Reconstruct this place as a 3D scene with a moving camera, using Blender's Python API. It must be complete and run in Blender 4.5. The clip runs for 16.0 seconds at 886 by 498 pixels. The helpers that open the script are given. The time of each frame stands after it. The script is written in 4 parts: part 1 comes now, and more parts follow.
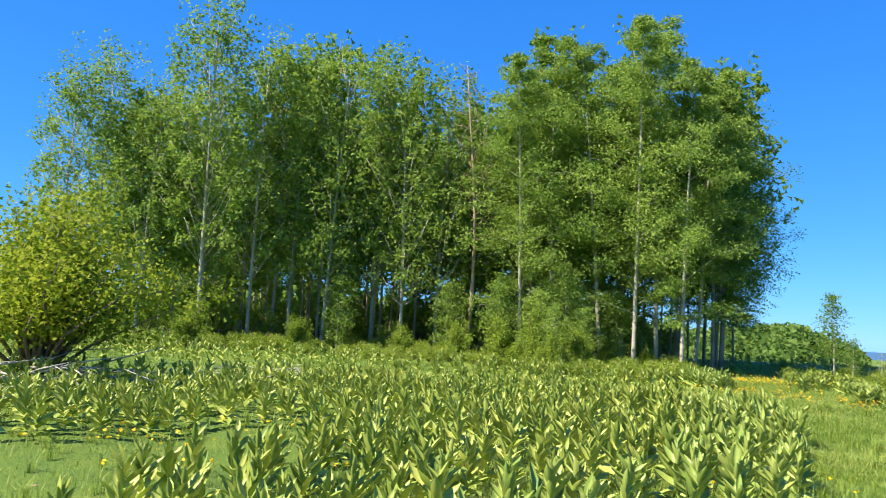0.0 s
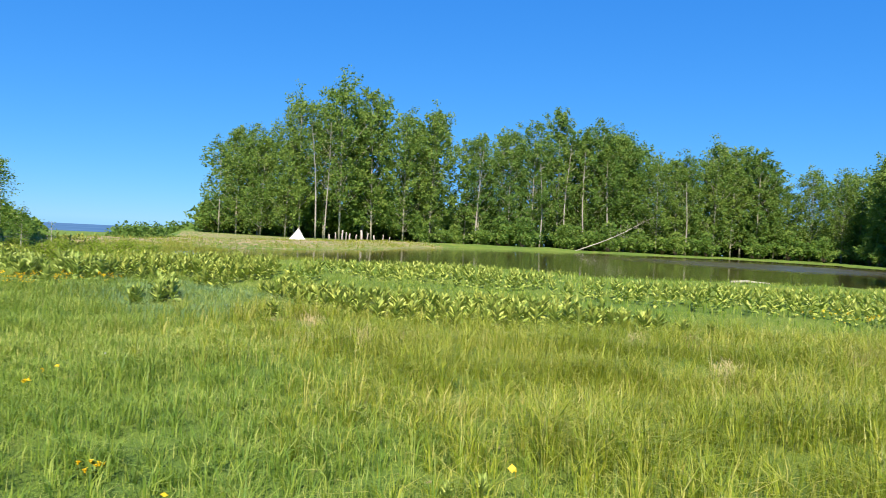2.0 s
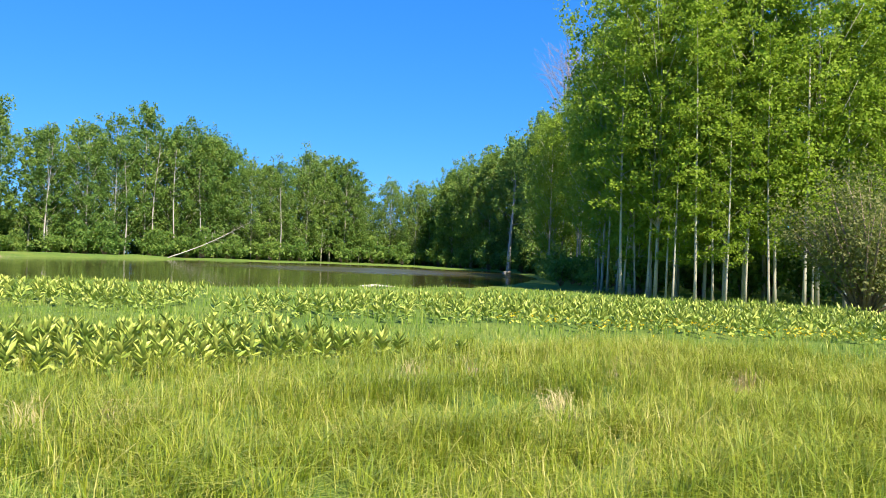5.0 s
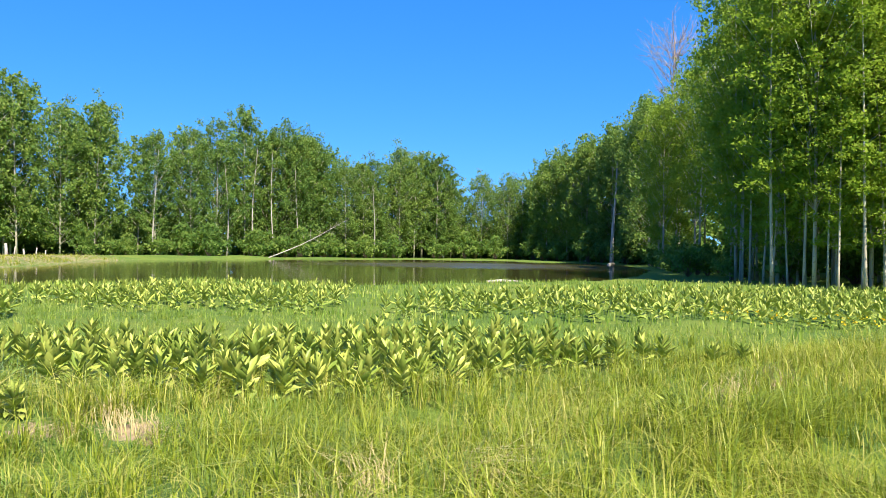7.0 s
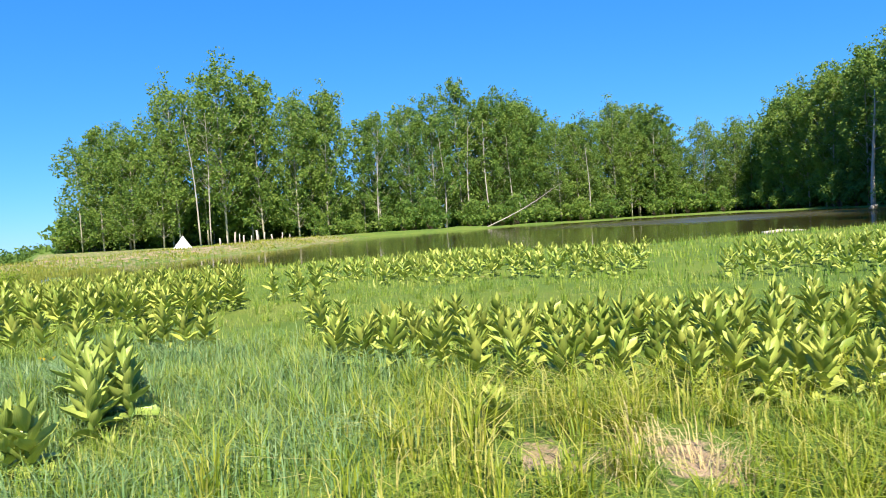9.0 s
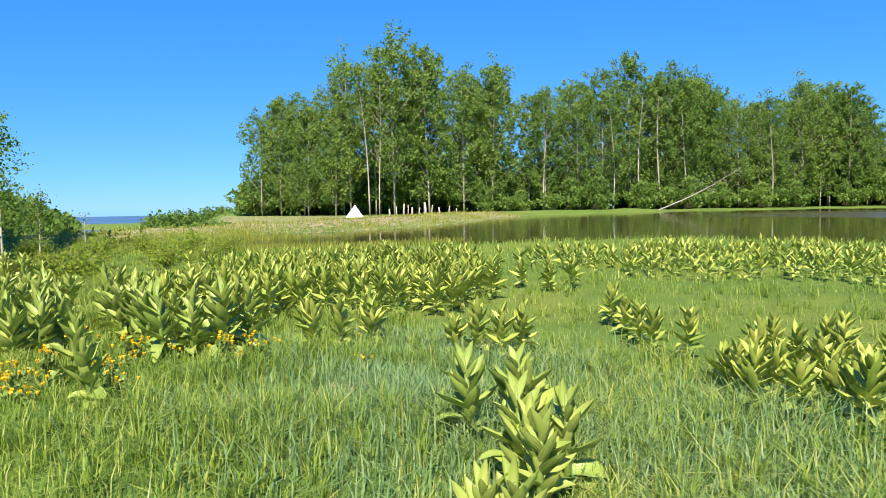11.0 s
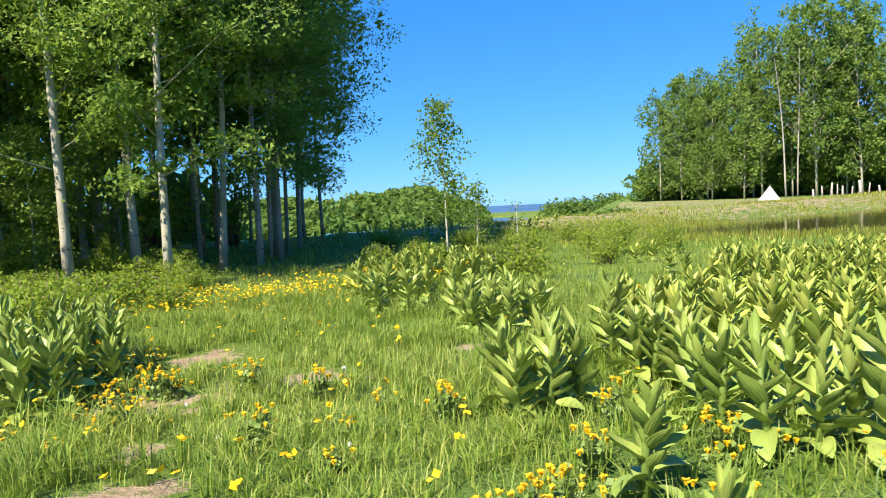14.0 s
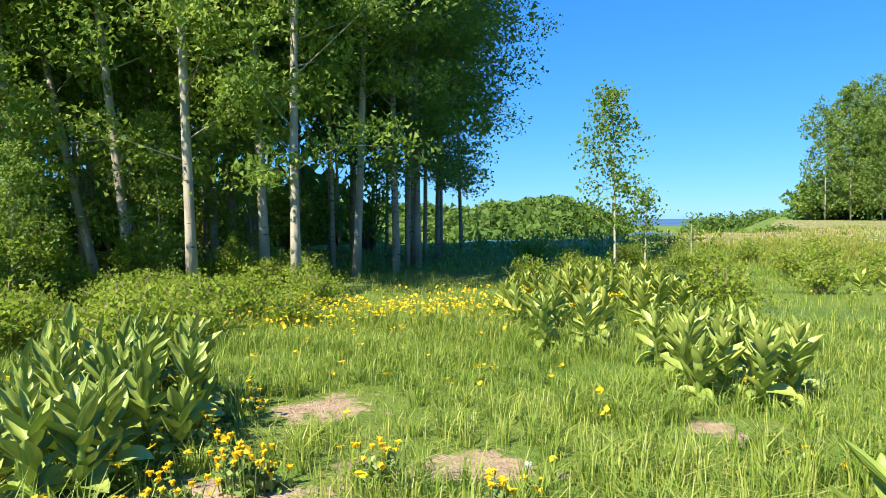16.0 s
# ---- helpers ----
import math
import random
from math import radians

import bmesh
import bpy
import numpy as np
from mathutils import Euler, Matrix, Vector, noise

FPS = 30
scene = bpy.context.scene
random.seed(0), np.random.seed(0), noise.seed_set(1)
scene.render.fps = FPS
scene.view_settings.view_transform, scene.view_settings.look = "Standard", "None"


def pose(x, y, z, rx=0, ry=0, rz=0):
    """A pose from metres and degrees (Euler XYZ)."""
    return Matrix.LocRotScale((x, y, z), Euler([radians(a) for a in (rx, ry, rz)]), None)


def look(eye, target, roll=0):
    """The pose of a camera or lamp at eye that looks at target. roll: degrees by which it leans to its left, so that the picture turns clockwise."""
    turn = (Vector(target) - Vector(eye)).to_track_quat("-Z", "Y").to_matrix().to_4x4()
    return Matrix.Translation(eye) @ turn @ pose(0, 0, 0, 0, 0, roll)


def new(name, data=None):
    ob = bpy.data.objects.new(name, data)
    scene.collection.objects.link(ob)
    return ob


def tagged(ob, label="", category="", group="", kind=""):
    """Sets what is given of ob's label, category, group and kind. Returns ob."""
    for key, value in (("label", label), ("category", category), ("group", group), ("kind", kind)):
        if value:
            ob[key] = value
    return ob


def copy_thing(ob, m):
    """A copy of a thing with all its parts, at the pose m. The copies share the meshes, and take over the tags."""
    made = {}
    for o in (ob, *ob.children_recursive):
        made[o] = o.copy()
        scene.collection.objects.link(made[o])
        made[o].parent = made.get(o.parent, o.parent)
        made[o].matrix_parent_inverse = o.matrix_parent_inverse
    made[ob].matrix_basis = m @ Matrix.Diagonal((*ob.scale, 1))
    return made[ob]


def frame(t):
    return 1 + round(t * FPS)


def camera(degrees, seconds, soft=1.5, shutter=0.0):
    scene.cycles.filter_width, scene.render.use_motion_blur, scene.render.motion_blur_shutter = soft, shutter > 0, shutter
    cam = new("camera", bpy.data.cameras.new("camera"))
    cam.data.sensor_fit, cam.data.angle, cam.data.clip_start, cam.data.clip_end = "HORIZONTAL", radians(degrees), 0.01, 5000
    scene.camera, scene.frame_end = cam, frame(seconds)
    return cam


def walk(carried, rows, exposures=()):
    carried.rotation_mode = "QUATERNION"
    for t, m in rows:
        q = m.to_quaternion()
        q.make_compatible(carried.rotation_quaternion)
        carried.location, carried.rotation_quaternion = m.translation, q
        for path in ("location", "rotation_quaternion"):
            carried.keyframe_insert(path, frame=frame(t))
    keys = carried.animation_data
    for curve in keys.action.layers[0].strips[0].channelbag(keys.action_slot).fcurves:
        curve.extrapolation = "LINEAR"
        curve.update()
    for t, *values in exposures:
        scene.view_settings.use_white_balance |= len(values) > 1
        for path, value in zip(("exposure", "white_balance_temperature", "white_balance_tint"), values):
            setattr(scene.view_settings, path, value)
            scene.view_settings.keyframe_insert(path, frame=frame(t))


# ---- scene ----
cam = camera(62.2, 16.0, soft=0.9, shutter=0.08)
PATH = [
    (0, (3.690, 4.540, 1.732), (3.546, 7.325, 1.994), 3.4),
    (0.5, (3.948, 5.001, 1.705), (4.452, 7.755, 1.778), 1.6),
    (1, (4.284, 5.431, 1.672), (5.611, 7.895, 1.611), 0.6),
    (1.5, (4.641, 5.904, 1.644), (6.437, 8.050, 1.555), 1.3),
    (2, (4.998, 6.299, 1.645), (7.308, 7.879, 1.588), 2.9),
    (2.5, (5.328, 6.747, 1.621), (7.885, 7.888, 1.596), 3.5),
    (3, (5.691, 7.232, 1.613), (8.463, 7.622, 1.666), 4.6),
    (3.2, (5.844, 7.417, 1.600), (8.641, 7.486, 1.694), 4.9),
    (5.3, (7.479, 9.768, 1.484), (10.273, 9.950, 1.504), 1.2),
    (5.5, (7.650, 9.996, 1.452), (10.436, 10.272, 1.432), 1.1),
    (6, (8.077, 10.585, 1.415), (10.849, 10.979, 1.350), 1.4),
    (6.5, (8.481, 11.161, 1.414), (11.252, 11.560, 1.320), 2.1),
    (7, (8.863, 11.806, 1.400), (11.630, 12.242, 1.408), 0.8),
    (7.5, (9.233, 12.417, 1.397), (12.001, 12.842, 1.404), -0.6),
    (8, (9.614, 13.143, 1.359), (12.369, 13.644, 1.326), -1.0),
    (8.5, (9.960, 13.828, 1.299), (12.669, 14.522, 1.159), -1.3),
    (9, (10.172, 14.455, 1.274), (12.712, 15.630, 1.169), -3.5),
    (11.3, (10.515, 17.094, 1.455), (12.701, 18.837, 1.305), -0.7),
    (11.5, (10.553, 17.293, 1.438), (12.678, 19.111, 1.306), -0.7),
    (12, (10.664, 17.776, 1.435), (12.558, 19.828, 1.236), -1.5),
    (12.5, (10.790, 18.278, 1.446), (12.426, 20.541, 1.243), -2.1),
    (13, (10.954, 18.771, 1.469), (12.477, 21.118, 1.347), -1.8),
    (13.5, (11.141, 19.313, 1.462), (12.533, 21.739, 1.326), -2.2),
    (14, (11.252, 19.858, 1.453), (12.379, 22.414, 1.271), -2.7),
    (14.5, (11.362, 20.441, 1.448), (12.201, 23.104, 1.229), -3.5),
    (15, (11.435, 20.994, 1.429), (12.188, 23.685, 1.261), -1.7),
    (15.5, (11.533, 21.622, 1.399), (12.229, 24.326, 1.207), -0.8),
    (16, (11.598, 22.127, 1.387), (12.256, 24.844, 1.254), -0.7),
]
walk(cam, [(t, look(eye, target, roll)) for t, eye, target, roll in PATH], [(0.0, 1.22), (1.0, 1.22), (1.5, 1.2), (2.0, 0.95), (2.5, 0.95), (3.2, 1.1), (5.3, 1.22), (9.2, 1.18), (11.5, 1.05), (12.5, 1.08), (14.0, 1.15), (16.0, 1.25)])

# ---- world and sun ----
SUN_EL, SUN_AZ = 47.0, 239.0        # elevation; compass angle from +y towards +x
world = bpy.data.worlds.new("world")
scene.world = world
world.use_nodes = True
wn = world.node_tree
wn.nodes.clear()
w_out = wn.nodes.new("ShaderNodeOutputWorld")
w_bg = wn.nodes.new("ShaderNodeBackground")
w_sky = wn.nodes.new("ShaderNodeTexSky")
w_sky.sky_type = "NISHITA"
w_sky.sun_disc = False
w_sky.sun_elevation = radians(SUN_EL)
w_sky.sun_rotation = radians(SUN_AZ)
w_sky.altitude = 2200.0
w_sky.air_density, w_sky.dust_density, w_sky.ozone_density = 0.9, 0.0, 0.8
w_bg.inputs["Strength"].default_value = 0.098
# The sky's colour as the clip's camera renders it: deep azure above, pale blue at the horizon.
w_split, w_join = wn.nodes.new("ShaderNodeSeparateColor"), wn.nodes.new("ShaderNodeCombineColor")
wn.links.new(w_sky.outputs[0], w_split.inputs[0])
for band, (power, gain) in enumerate(((1.0, 0.185), (0.6, 0.93), (0.35, 2.85))):
    w_pow, w_mul = wn.nodes.new("ShaderNodeMath"), wn.nodes.new("ShaderNodeMath")
    w_pow.operation, w_mul.operation = "POWER", "MULTIPLY"
    w_pow.inputs[1].default_value, w_mul.inputs[1].default_value = power, gain
    wn.links.new(w_split.outputs[band], w_pow.inputs[0])
    wn.links.new(w_pow.outputs[0], w_mul.inputs[0])
    wn.links.new(w_mul.outputs[0], w_join.inputs[band])
wn.links.new(w_join.outputs[0], w_bg.inputs["Color"])
wn.links.new(w_bg.outputs[0], w_out.inputs["Surface"])

sun = new("sun", bpy.data.lights.new("sun", "SUN"))
sun.data.energy, sun.data.angle, sun.data.color = 5.0, radians(0.5), (1.0, 0.875, 0.68)
sx = math.sin(radians(SUN_AZ)) * math.cos(radians(SUN_EL))
sy = math.cos(radians(SUN_AZ)) * math.cos(radians(SUN_EL))
sz = math.sin(radians(SUN_EL))
sun.matrix_world = look((sx * 80, sy * 80, sz * 80), (0, 0, 0))
scene.view_settings.exposure = 1.2

rng = np.random.default_rng(7)


# ---- materials ----
def material(name):
    m = bpy.data.materials.new(name)
    m.use_nodes = True
    nt = m.node_tree
    return m, nt, nt.nodes["Principled BSDF"], nt.nodes["Material Output"]


def ramp_node(nt, fac, stops):
    r = nt.nodes.new("ShaderNodeValToRGB")
    el = r.color_ramp.elements
    while len(el) < len(stops):
        el.new(0.5)
    for e, (p, c) in zip(el, stops):
        e.position, e.color = p, (*c, 1)
    nt.links.new(fac, r.inputs["Fac"])
    return r.outputs["Color"]


def noise_node(nt, scale, detail=4.0, vec=None, rough=0.55, distort=0.0):
    n = nt.nodes.new("ShaderNodeTexNoise")
    n.inputs["Scale"].default_value = scale
    n.inputs["Detail"].default_value = detail
    n.inputs["Roughness"].default_value = rough
    n.inputs["Distortion"].default_value = distort
    if vec is not None:
        nt.links.new(vec, n.inputs["Vector"])
    return n.outputs["Fac"]


def math_node(nt, op, a, b=None):
    n = nt.nodes.new("ShaderNodeMath")
    n.operation = op
    for i, v in enumerate((a, b)):
        if v is None:
            continue
        if isinstance(v, (int, float)):
            n.inputs[i].default_value = v
        else:
            nt.links.new(v, n.inputs[i])
    return n.outputs[0]


def mix_node(nt, fac, a, b, blend="MIX"):
    n = nt.nodes.new("ShaderNodeMix")
    n.data_type, n.blend_type = "RGBA", blend
    for sock, v in ((n.inputs[0], fac), (n.inputs[6], a), (n.inputs[7], b)):
        if isinstance(v, (int, float)):
            sock.default_value = v
        elif isinstance(v, tuple):
            sock.default_value = (*v, 1)
        else:
            nt.links.new(v, sock)
    return n.outputs[2]


def world_pos(nt):
    return nt.nodes.new("ShaderNodeNewGeometry").outputs["Position"]


def bump_to(nt, bsdf, height, strength, dist):
    b = nt.nodes.new("ShaderNodeBump")
    b.inputs["Strength"].default_value, b.inputs["Distance"].default_value = strength, dist
    nt.links.new(height, b.inputs["Height"])
    nt.links.new(b.outputs[0], bsdf.inputs["Normal"])


def leafy(name, stops, rough=0.45, trans=0.35, tint=(0.35, 0.5, 0.05), scale=0.35, veins=False, spec=0.4):
    """A leaf: colour by island and by place, with light passing through it."""
    m, nt, bsdf, out = material(name)
    geo = nt.nodes.new("ShaderNodeNewGeometry")
    obj = nt.nodes.new("ShaderNodeObjectInfo")
    big = noise_node(nt, scale, 3.0, geo.outputs["Position"])
    mixv = math_node(nt, "ADD", math_node(nt, "MULTIPLY", geo.outputs["Random Per Island"], 0.5), math_node(nt, "MULTIPLY", big, 0.45))
    mixv = math_node(nt, "ADD", mixv, math_node(nt, "MULTIPLY", obj.outputs["Random"], 0.18))
    col = ramp_node(nt, mixv, stops)
    if veins:
        uv = nt.nodes.new("ShaderNodeUVMap")
        wv = nt.nodes.new("ShaderNodeTexWave")
        wv.bands_direction = "X"
        wv.inputs["Scale"].default_value = 2.6
        wv.inputs["Distortion"].default_value = 0.4
        nt.links.new(uv.outputs[0], wv.inputs["Vector"])
        col = mix_node(nt, math_node(nt, "MULTIPLY", wv.outputs["Fac"], 0.12), col, (0.42, 0.5, 0.16))
        bump_to(nt, bsdf, wv.outputs["Fac"], 0.3, 0.003)
    nt.links.new(col, bsdf.inputs["Base Color"])
    bsdf.inputs["Roughness"].default_value = rough
    bsdf.inputs["Specular IOR Level"].default_value = spec
    tr = nt.nodes.new("ShaderNodeBsdfTranslucent")
    nt.links.new(mix_node(nt, 0.5, col, tint), tr.inputs["Color"])
    mx = nt.nodes.new("ShaderNodeMixShader")
    mx.inputs[0].default_value = trans
    nt.links.new(bsdf.outputs[0], mx.inputs[1])
    nt.links.new(tr.outputs[0], mx.inputs[2])
    nt.links.new(mx.outputs[0], out.inputs["Surface"])
    return m


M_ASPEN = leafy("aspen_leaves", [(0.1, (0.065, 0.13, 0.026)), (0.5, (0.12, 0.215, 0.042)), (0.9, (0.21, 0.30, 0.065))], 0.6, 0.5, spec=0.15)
# Lightened aspen leaves for the pond grove; its sunlight is put into the colour.
M_ASPEN_LIT = leafy("aspen_leaves_painted_lit", [(0.1, (0.13, 0.21, 0.02)), (0.5, (0.21, 0.32, 0.03)), (0.9, (0.32, 0.42, 0.05))], 0.6, 0.45, spec=0.15)
M_BANK = leafy("bank_leaves", [(0.18, (0.042, 0.105, 0.026)), (0.5, (0.105, 0.195, 0.042)), (0.85, (0.225, 0.31, 0.068))], 0.6, 0.34, scale=0.16, spec=0.15)
# Brighter copy of the aspen leaves: sunlight on the grove front painted in.
M_ASPEN_SUNLIT = leafy("aspen_leaves_painted_sun", [(0.12, (0.085, 0.17, 0.032)), (0.5, (0.18, 0.29, 0.055)), (0.9, (0.33, 0.43, 0.09))], 0.6, 0.42, scale=0.25, spec=0.15)
M_SHRUB = leafy("shrub_leaves", [(0.1, (0.12, 0.19, 0.022)), (0.5, (0.20, 0.29, 0.034)), (0.9, (0.32, 0.40, 0.055))], 0.6, 0.45, spec=0.15)
M_WILLOW = leafy("willow_leaves", [(0.1, (0.10, 0.11, 0.04)), (0.5, (0.15, 0.17, 0.06)), (0.9, (0.24, 0.22, 0.10))], 0.6, 0.35, spec=0.15)
M_YELLOWBUSH = leafy("yellow_green_leaves", [(0.1, (0.15, 0.19, 0.014)), (0.5, (0.25, 0.30, 0.02)), (0.9, (0.38, 0.41, 0.035))], 0.6, 0.42, spec=0.15)
M_FARWOOD = leafy("far_wood_leaves", [(0.1, (0.055, 0.115, 0.026)), (0.5, (0.095, 0.175, 0.038)), (0.9, (0.16, 0.24, 0.055))], 0.7, 0.3, scale=0.1, spec=0.1)
M_HELL = leafy("corn_lily_leaf", [(0.15, (0.085, 0.165, 0.03)), (0.5, (0.205, 0.30, 0.055)), (0.85, (0.40, 0.46, 0.115))], 0.36, 0.08, (0.4, 0.5, 0.05), 0.9, veins=True)
M_HELL_FAR = leafy("corn_lily_leaf_far", [(0.15, (0.10, 0.18, 0.03)), (0.5, (0.225, 0.31, 0.055)), (0.85, (0.40, 0.45, 0.10))], 0.42, 0.1, (0.4, 0.5, 0.05), 0.6, spec=0.3)
M_GRASS = leafy("meadow_grass", [(0.12, (0.045, 0.11, 0.02)), (0.35, (0.135, 0.245, 0.034)), (0.62, (0.25, 0.345, 0.046)), (0.92, (0.56, 0.56, 0.19))], 0.5, 0.35, (0.4, 0.5, 0.08), 0.3)
M_SEDGE = leafy("tall_sedge", [(0.12, (0.045, 0.10, 0.010)), (0.35, (0.165, 0.245, 0.018)), (0.62, (0.32, 0.37, 0.034)), (0.92, (0.66, 0.57, 0.22))], 0.45, 0.35, (0.5, 0.5, 0.08), 0.35)
M_BLUEGRASS = leafy("blue_green_grass", [(0.1, (0.10, 0.21, 0.07)), (0.5, (0.17, 0.29, 0.105)), (0.9, (0.30, 0.40, 0.19))], 0.5, 0.3, (0.3, 0.45, 0.2), 0.4)
M_REED = leafy("shore_reeds", [(0.1, (0.13, 0.19, 0.025)), (0.5, (0.22, 0.27, 0.035)), (0.9, (0.36, 0.36, 0.07))], 0.5, 0.3, (0.5, 0.45, 0.05), 0.2)
M_STRAW = leafy("dry_straw", [(0.1, (0.32, 0.25, 0.11)), (0.5, (0.47, 0.38, 0.18)), (0.9, (0.62, 0.54, 0.30))], 0.6, 0.2, (0.6, 0.5, 0.25), 0.9)
M_PETAL = leafy("yellow_petals", [(0.1, (0.80, 0.46, 0.01)), (0.5, (0.88, 0.60, 0.015)), (0.9, (0.92, 0.72, 0.03))], 0.5, 0.3, (0.9, 0.65, 0.02), 0.9)


def bark(name, pale, mid, dark, lean=0.5):
    m, nt, bsdf, _ = material(name)
    co = nt.nodes.new("ShaderNodeTexCoord").outputs["Object"]
    mp = nt.nodes.new("ShaderNodeMapping")
    mp.inputs["Scale"].default_value = (1.0, 1.0, 0.28)
    nt.links.new(co, mp.inputs["Vector"])
    mp2 = nt.nodes.new("ShaderNodeMapping")
    mp2.inputs["Scale"].default_value = (1.0, 1.0, 3.2)
    nt.links.new(co, mp2.inputs["Vector"])
    base = ramp_node(nt, noise_node(nt, 3.0, 5.0, mp.outputs[0]), [(0.3, mid), (0.6, pale)])
    knots = ramp_node(nt, noise_node(nt, 5.5, 3.0, mp2.outputs[0], 0.6), [(lean, (0, 0, 0)), (lean + 0.09, (1, 1, 1))])
    col = mix_node(nt, knots, base, dark)
    nt.links.new(col, bsdf.inputs["Base Color"])
    bsdf.inputs["Roughness"].default_value = 0.8
    bump_to(nt, bsdf, noise_node(nt, 30.0, 4.0, mp.outputs[0]), 0.5, 0.02)
    return m


M_BARK = bark("aspen_bark", (0.46, 0.44, 0.36), (0.27, 0.26, 0.20), (0.07, 0.06, 0.045), 0.62)
# Aspen bark again, with the grove's shade put in as a browner tone.
M_BARK_SHADE = bark("aspen_bark_painted_shade", (0.46, 0.40, 0.32), (0.28, 0.23, 0.17), (0.09, 0.07, 0.055), 0.58)
M_DEADWOOD = bark("weathered_dead_wood", (0.44, 0.41, 0.37), (0.30, 0.27, 0.24), (0.16, 0.13, 0.11), 0.68)
M_REDWOOD = bark("reddish_dead_wood", (0.40, 0.29, 0.21), (0.27, 0.18, 0.125), (0.12, 0.08, 0.06), 0.66)
M_TWIG = bark("twig_bark", (0.26, 0.20, 0.15), (0.15, 0.11, 0.085), (0.06, 0.05, 0.04), 0.6)


def plain(name, col, rough=0.7, var=0.25, scale=8.0):
    m, nt, bsdf, _ = material(name)
    n = noise_node(nt, scale, 4.0, nt.nodes.new("ShaderNodeTexCoord").outputs["Object"])
    c = ramp_node(nt, n, [(0.3, tuple(v * (1 - var) for v in col)), (0.7, tuple(min(1, v * (1 + var)) for v in col))])
    nt.links.new(c, bsdf.inputs["Base Color"])
    bsdf.inputs["Roughness"].default_value = rough
    bump_to(nt, bsdf, n, 0.3, 0.01)
    return m


M_STEM = plain("plant_stem", (0.16, 0.24, 0.05), 0.5)
M_CANVAS = plain("white_canvas", (0.60, 0.61, 0.62), 0.85, 0.2, 1.6)
M_SEEDHEAD = plain("dandelion_down", (0.75, 0.75, 0.72), 0.9, 0.05)


def ground_material():
    m, nt, bsdf, _ = material("meadow_ground")
    pos = world_pos(nt)
    big = noise_node(nt, 0.18, 4.0, pos)
    mid = noise_node(nt, 1.3, 5.0, pos)
    fine = noise_node(nt, 24.0, 4.0, pos, 0.7)
    green = ramp_node(nt, math_node(nt, "ADD", math_node(nt, "MULTIPLY", big, 0.6), math_node(nt, "MULTIPLY", mid, 0.4)),
                      [(0.3, (0.08, 0.16, 0.04)), (0.5, (0.14, 0.22, 0.04)), (0.72, (0.25, 0.29, 0.06))])
    green = mix_node(nt, math_node(nt, "MULTIPLY", fine, 0.35), green, (0.035, 0.06, 0.018))
    soil = ramp_node(nt, noise_node(nt, 7.0, 6.0, pos, 0.7), [(0.3, (0.27, 0.20, 0.125)), (0.7, (0.47, 0.365, 0.25))])
    a = nt.nodes.new("ShaderNodeAttribute")
    a.attribute_name = "bare"
    edge = math_node(nt, "ADD", a.outputs["Fac"], math_node(nt, "MULTIPLY", math_node(nt, "SUBTRACT", noise_node(nt, 2.8, 9.0, pos, 0.72), 0.5), 3.0))
    fac = ramp_node(nt, edge, [(0.40, (0, 0, 0)), (0.62, (1, 1, 1))])
    col = mix_node(nt, fac, green, soil)
    nt.links.new(col, bsdf.inputs["Base Color"])
    bsdf.inputs["Roughness"].default_value = 0.9
    bsdf.inputs["Specular IOR Level"].default_value = 0.1
    bump_to(nt, bsdf, fine, 0.8, 0.06)
    return m


def water_material():
    m, nt, bsdf, _ = material("pond_water")
    pos = world_pos(nt)
    mp = nt.nodes.new("ShaderNodeMapping")
    mp.inputs["Scale"].default_value = (1.0, 1.0, 1.0)
    nt.links.new(pos, mp.inputs["Vector"])
    bsdf.inputs["Base Color"].default_value = (0.062, 0.056, 0.02, 1)
    bsdf.inputs["Roughness"].default_value = 0.04
    bsdf.inputs["IOR"].default_value = 1.33
    bump_to(nt, bsdf, noise_node(nt, 2.4, 3.0, mp.outputs[0]), 0.10, 0.05)
    # a breeze roughens the open water before the far shore
    far = nt.nodes.new("ShaderNodeVectorMath")
    far.operation = "DISTANCE"
    far.inputs[1].default_value = (89, 20.5, 0)
    nt.links.new(pos, far.inputs[0])
    edge = math_node(nt, "ADD", far.outputs["Value"], math_node(nt, "MULTIPLY", noise_node(nt, 0.12, 4.0, pos), 12.0))
    rough = ramp_node(nt, math_node(nt, "DIVIDE", edge, 30.0), [(0.55, (0.28, 0.28, 0.28)), (0.95, (0.05, 0.05, 0.05))])
    nt.links.new(rough, bsdf.inputs["Roughness"])
    return m


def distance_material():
    m, nt, bsdf, _ = material("distance_painted_haze")
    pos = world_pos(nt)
    # Aerial haze is painted: the far land simply gets a blue base colour.
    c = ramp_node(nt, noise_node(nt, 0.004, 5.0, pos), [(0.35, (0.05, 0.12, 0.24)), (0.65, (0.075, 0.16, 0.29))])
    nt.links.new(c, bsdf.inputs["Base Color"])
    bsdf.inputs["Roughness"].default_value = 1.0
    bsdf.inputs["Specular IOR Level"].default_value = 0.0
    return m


M_GROUND, M_WATER, M_DISTANCE = ground_material(), water_material(), distance_material()


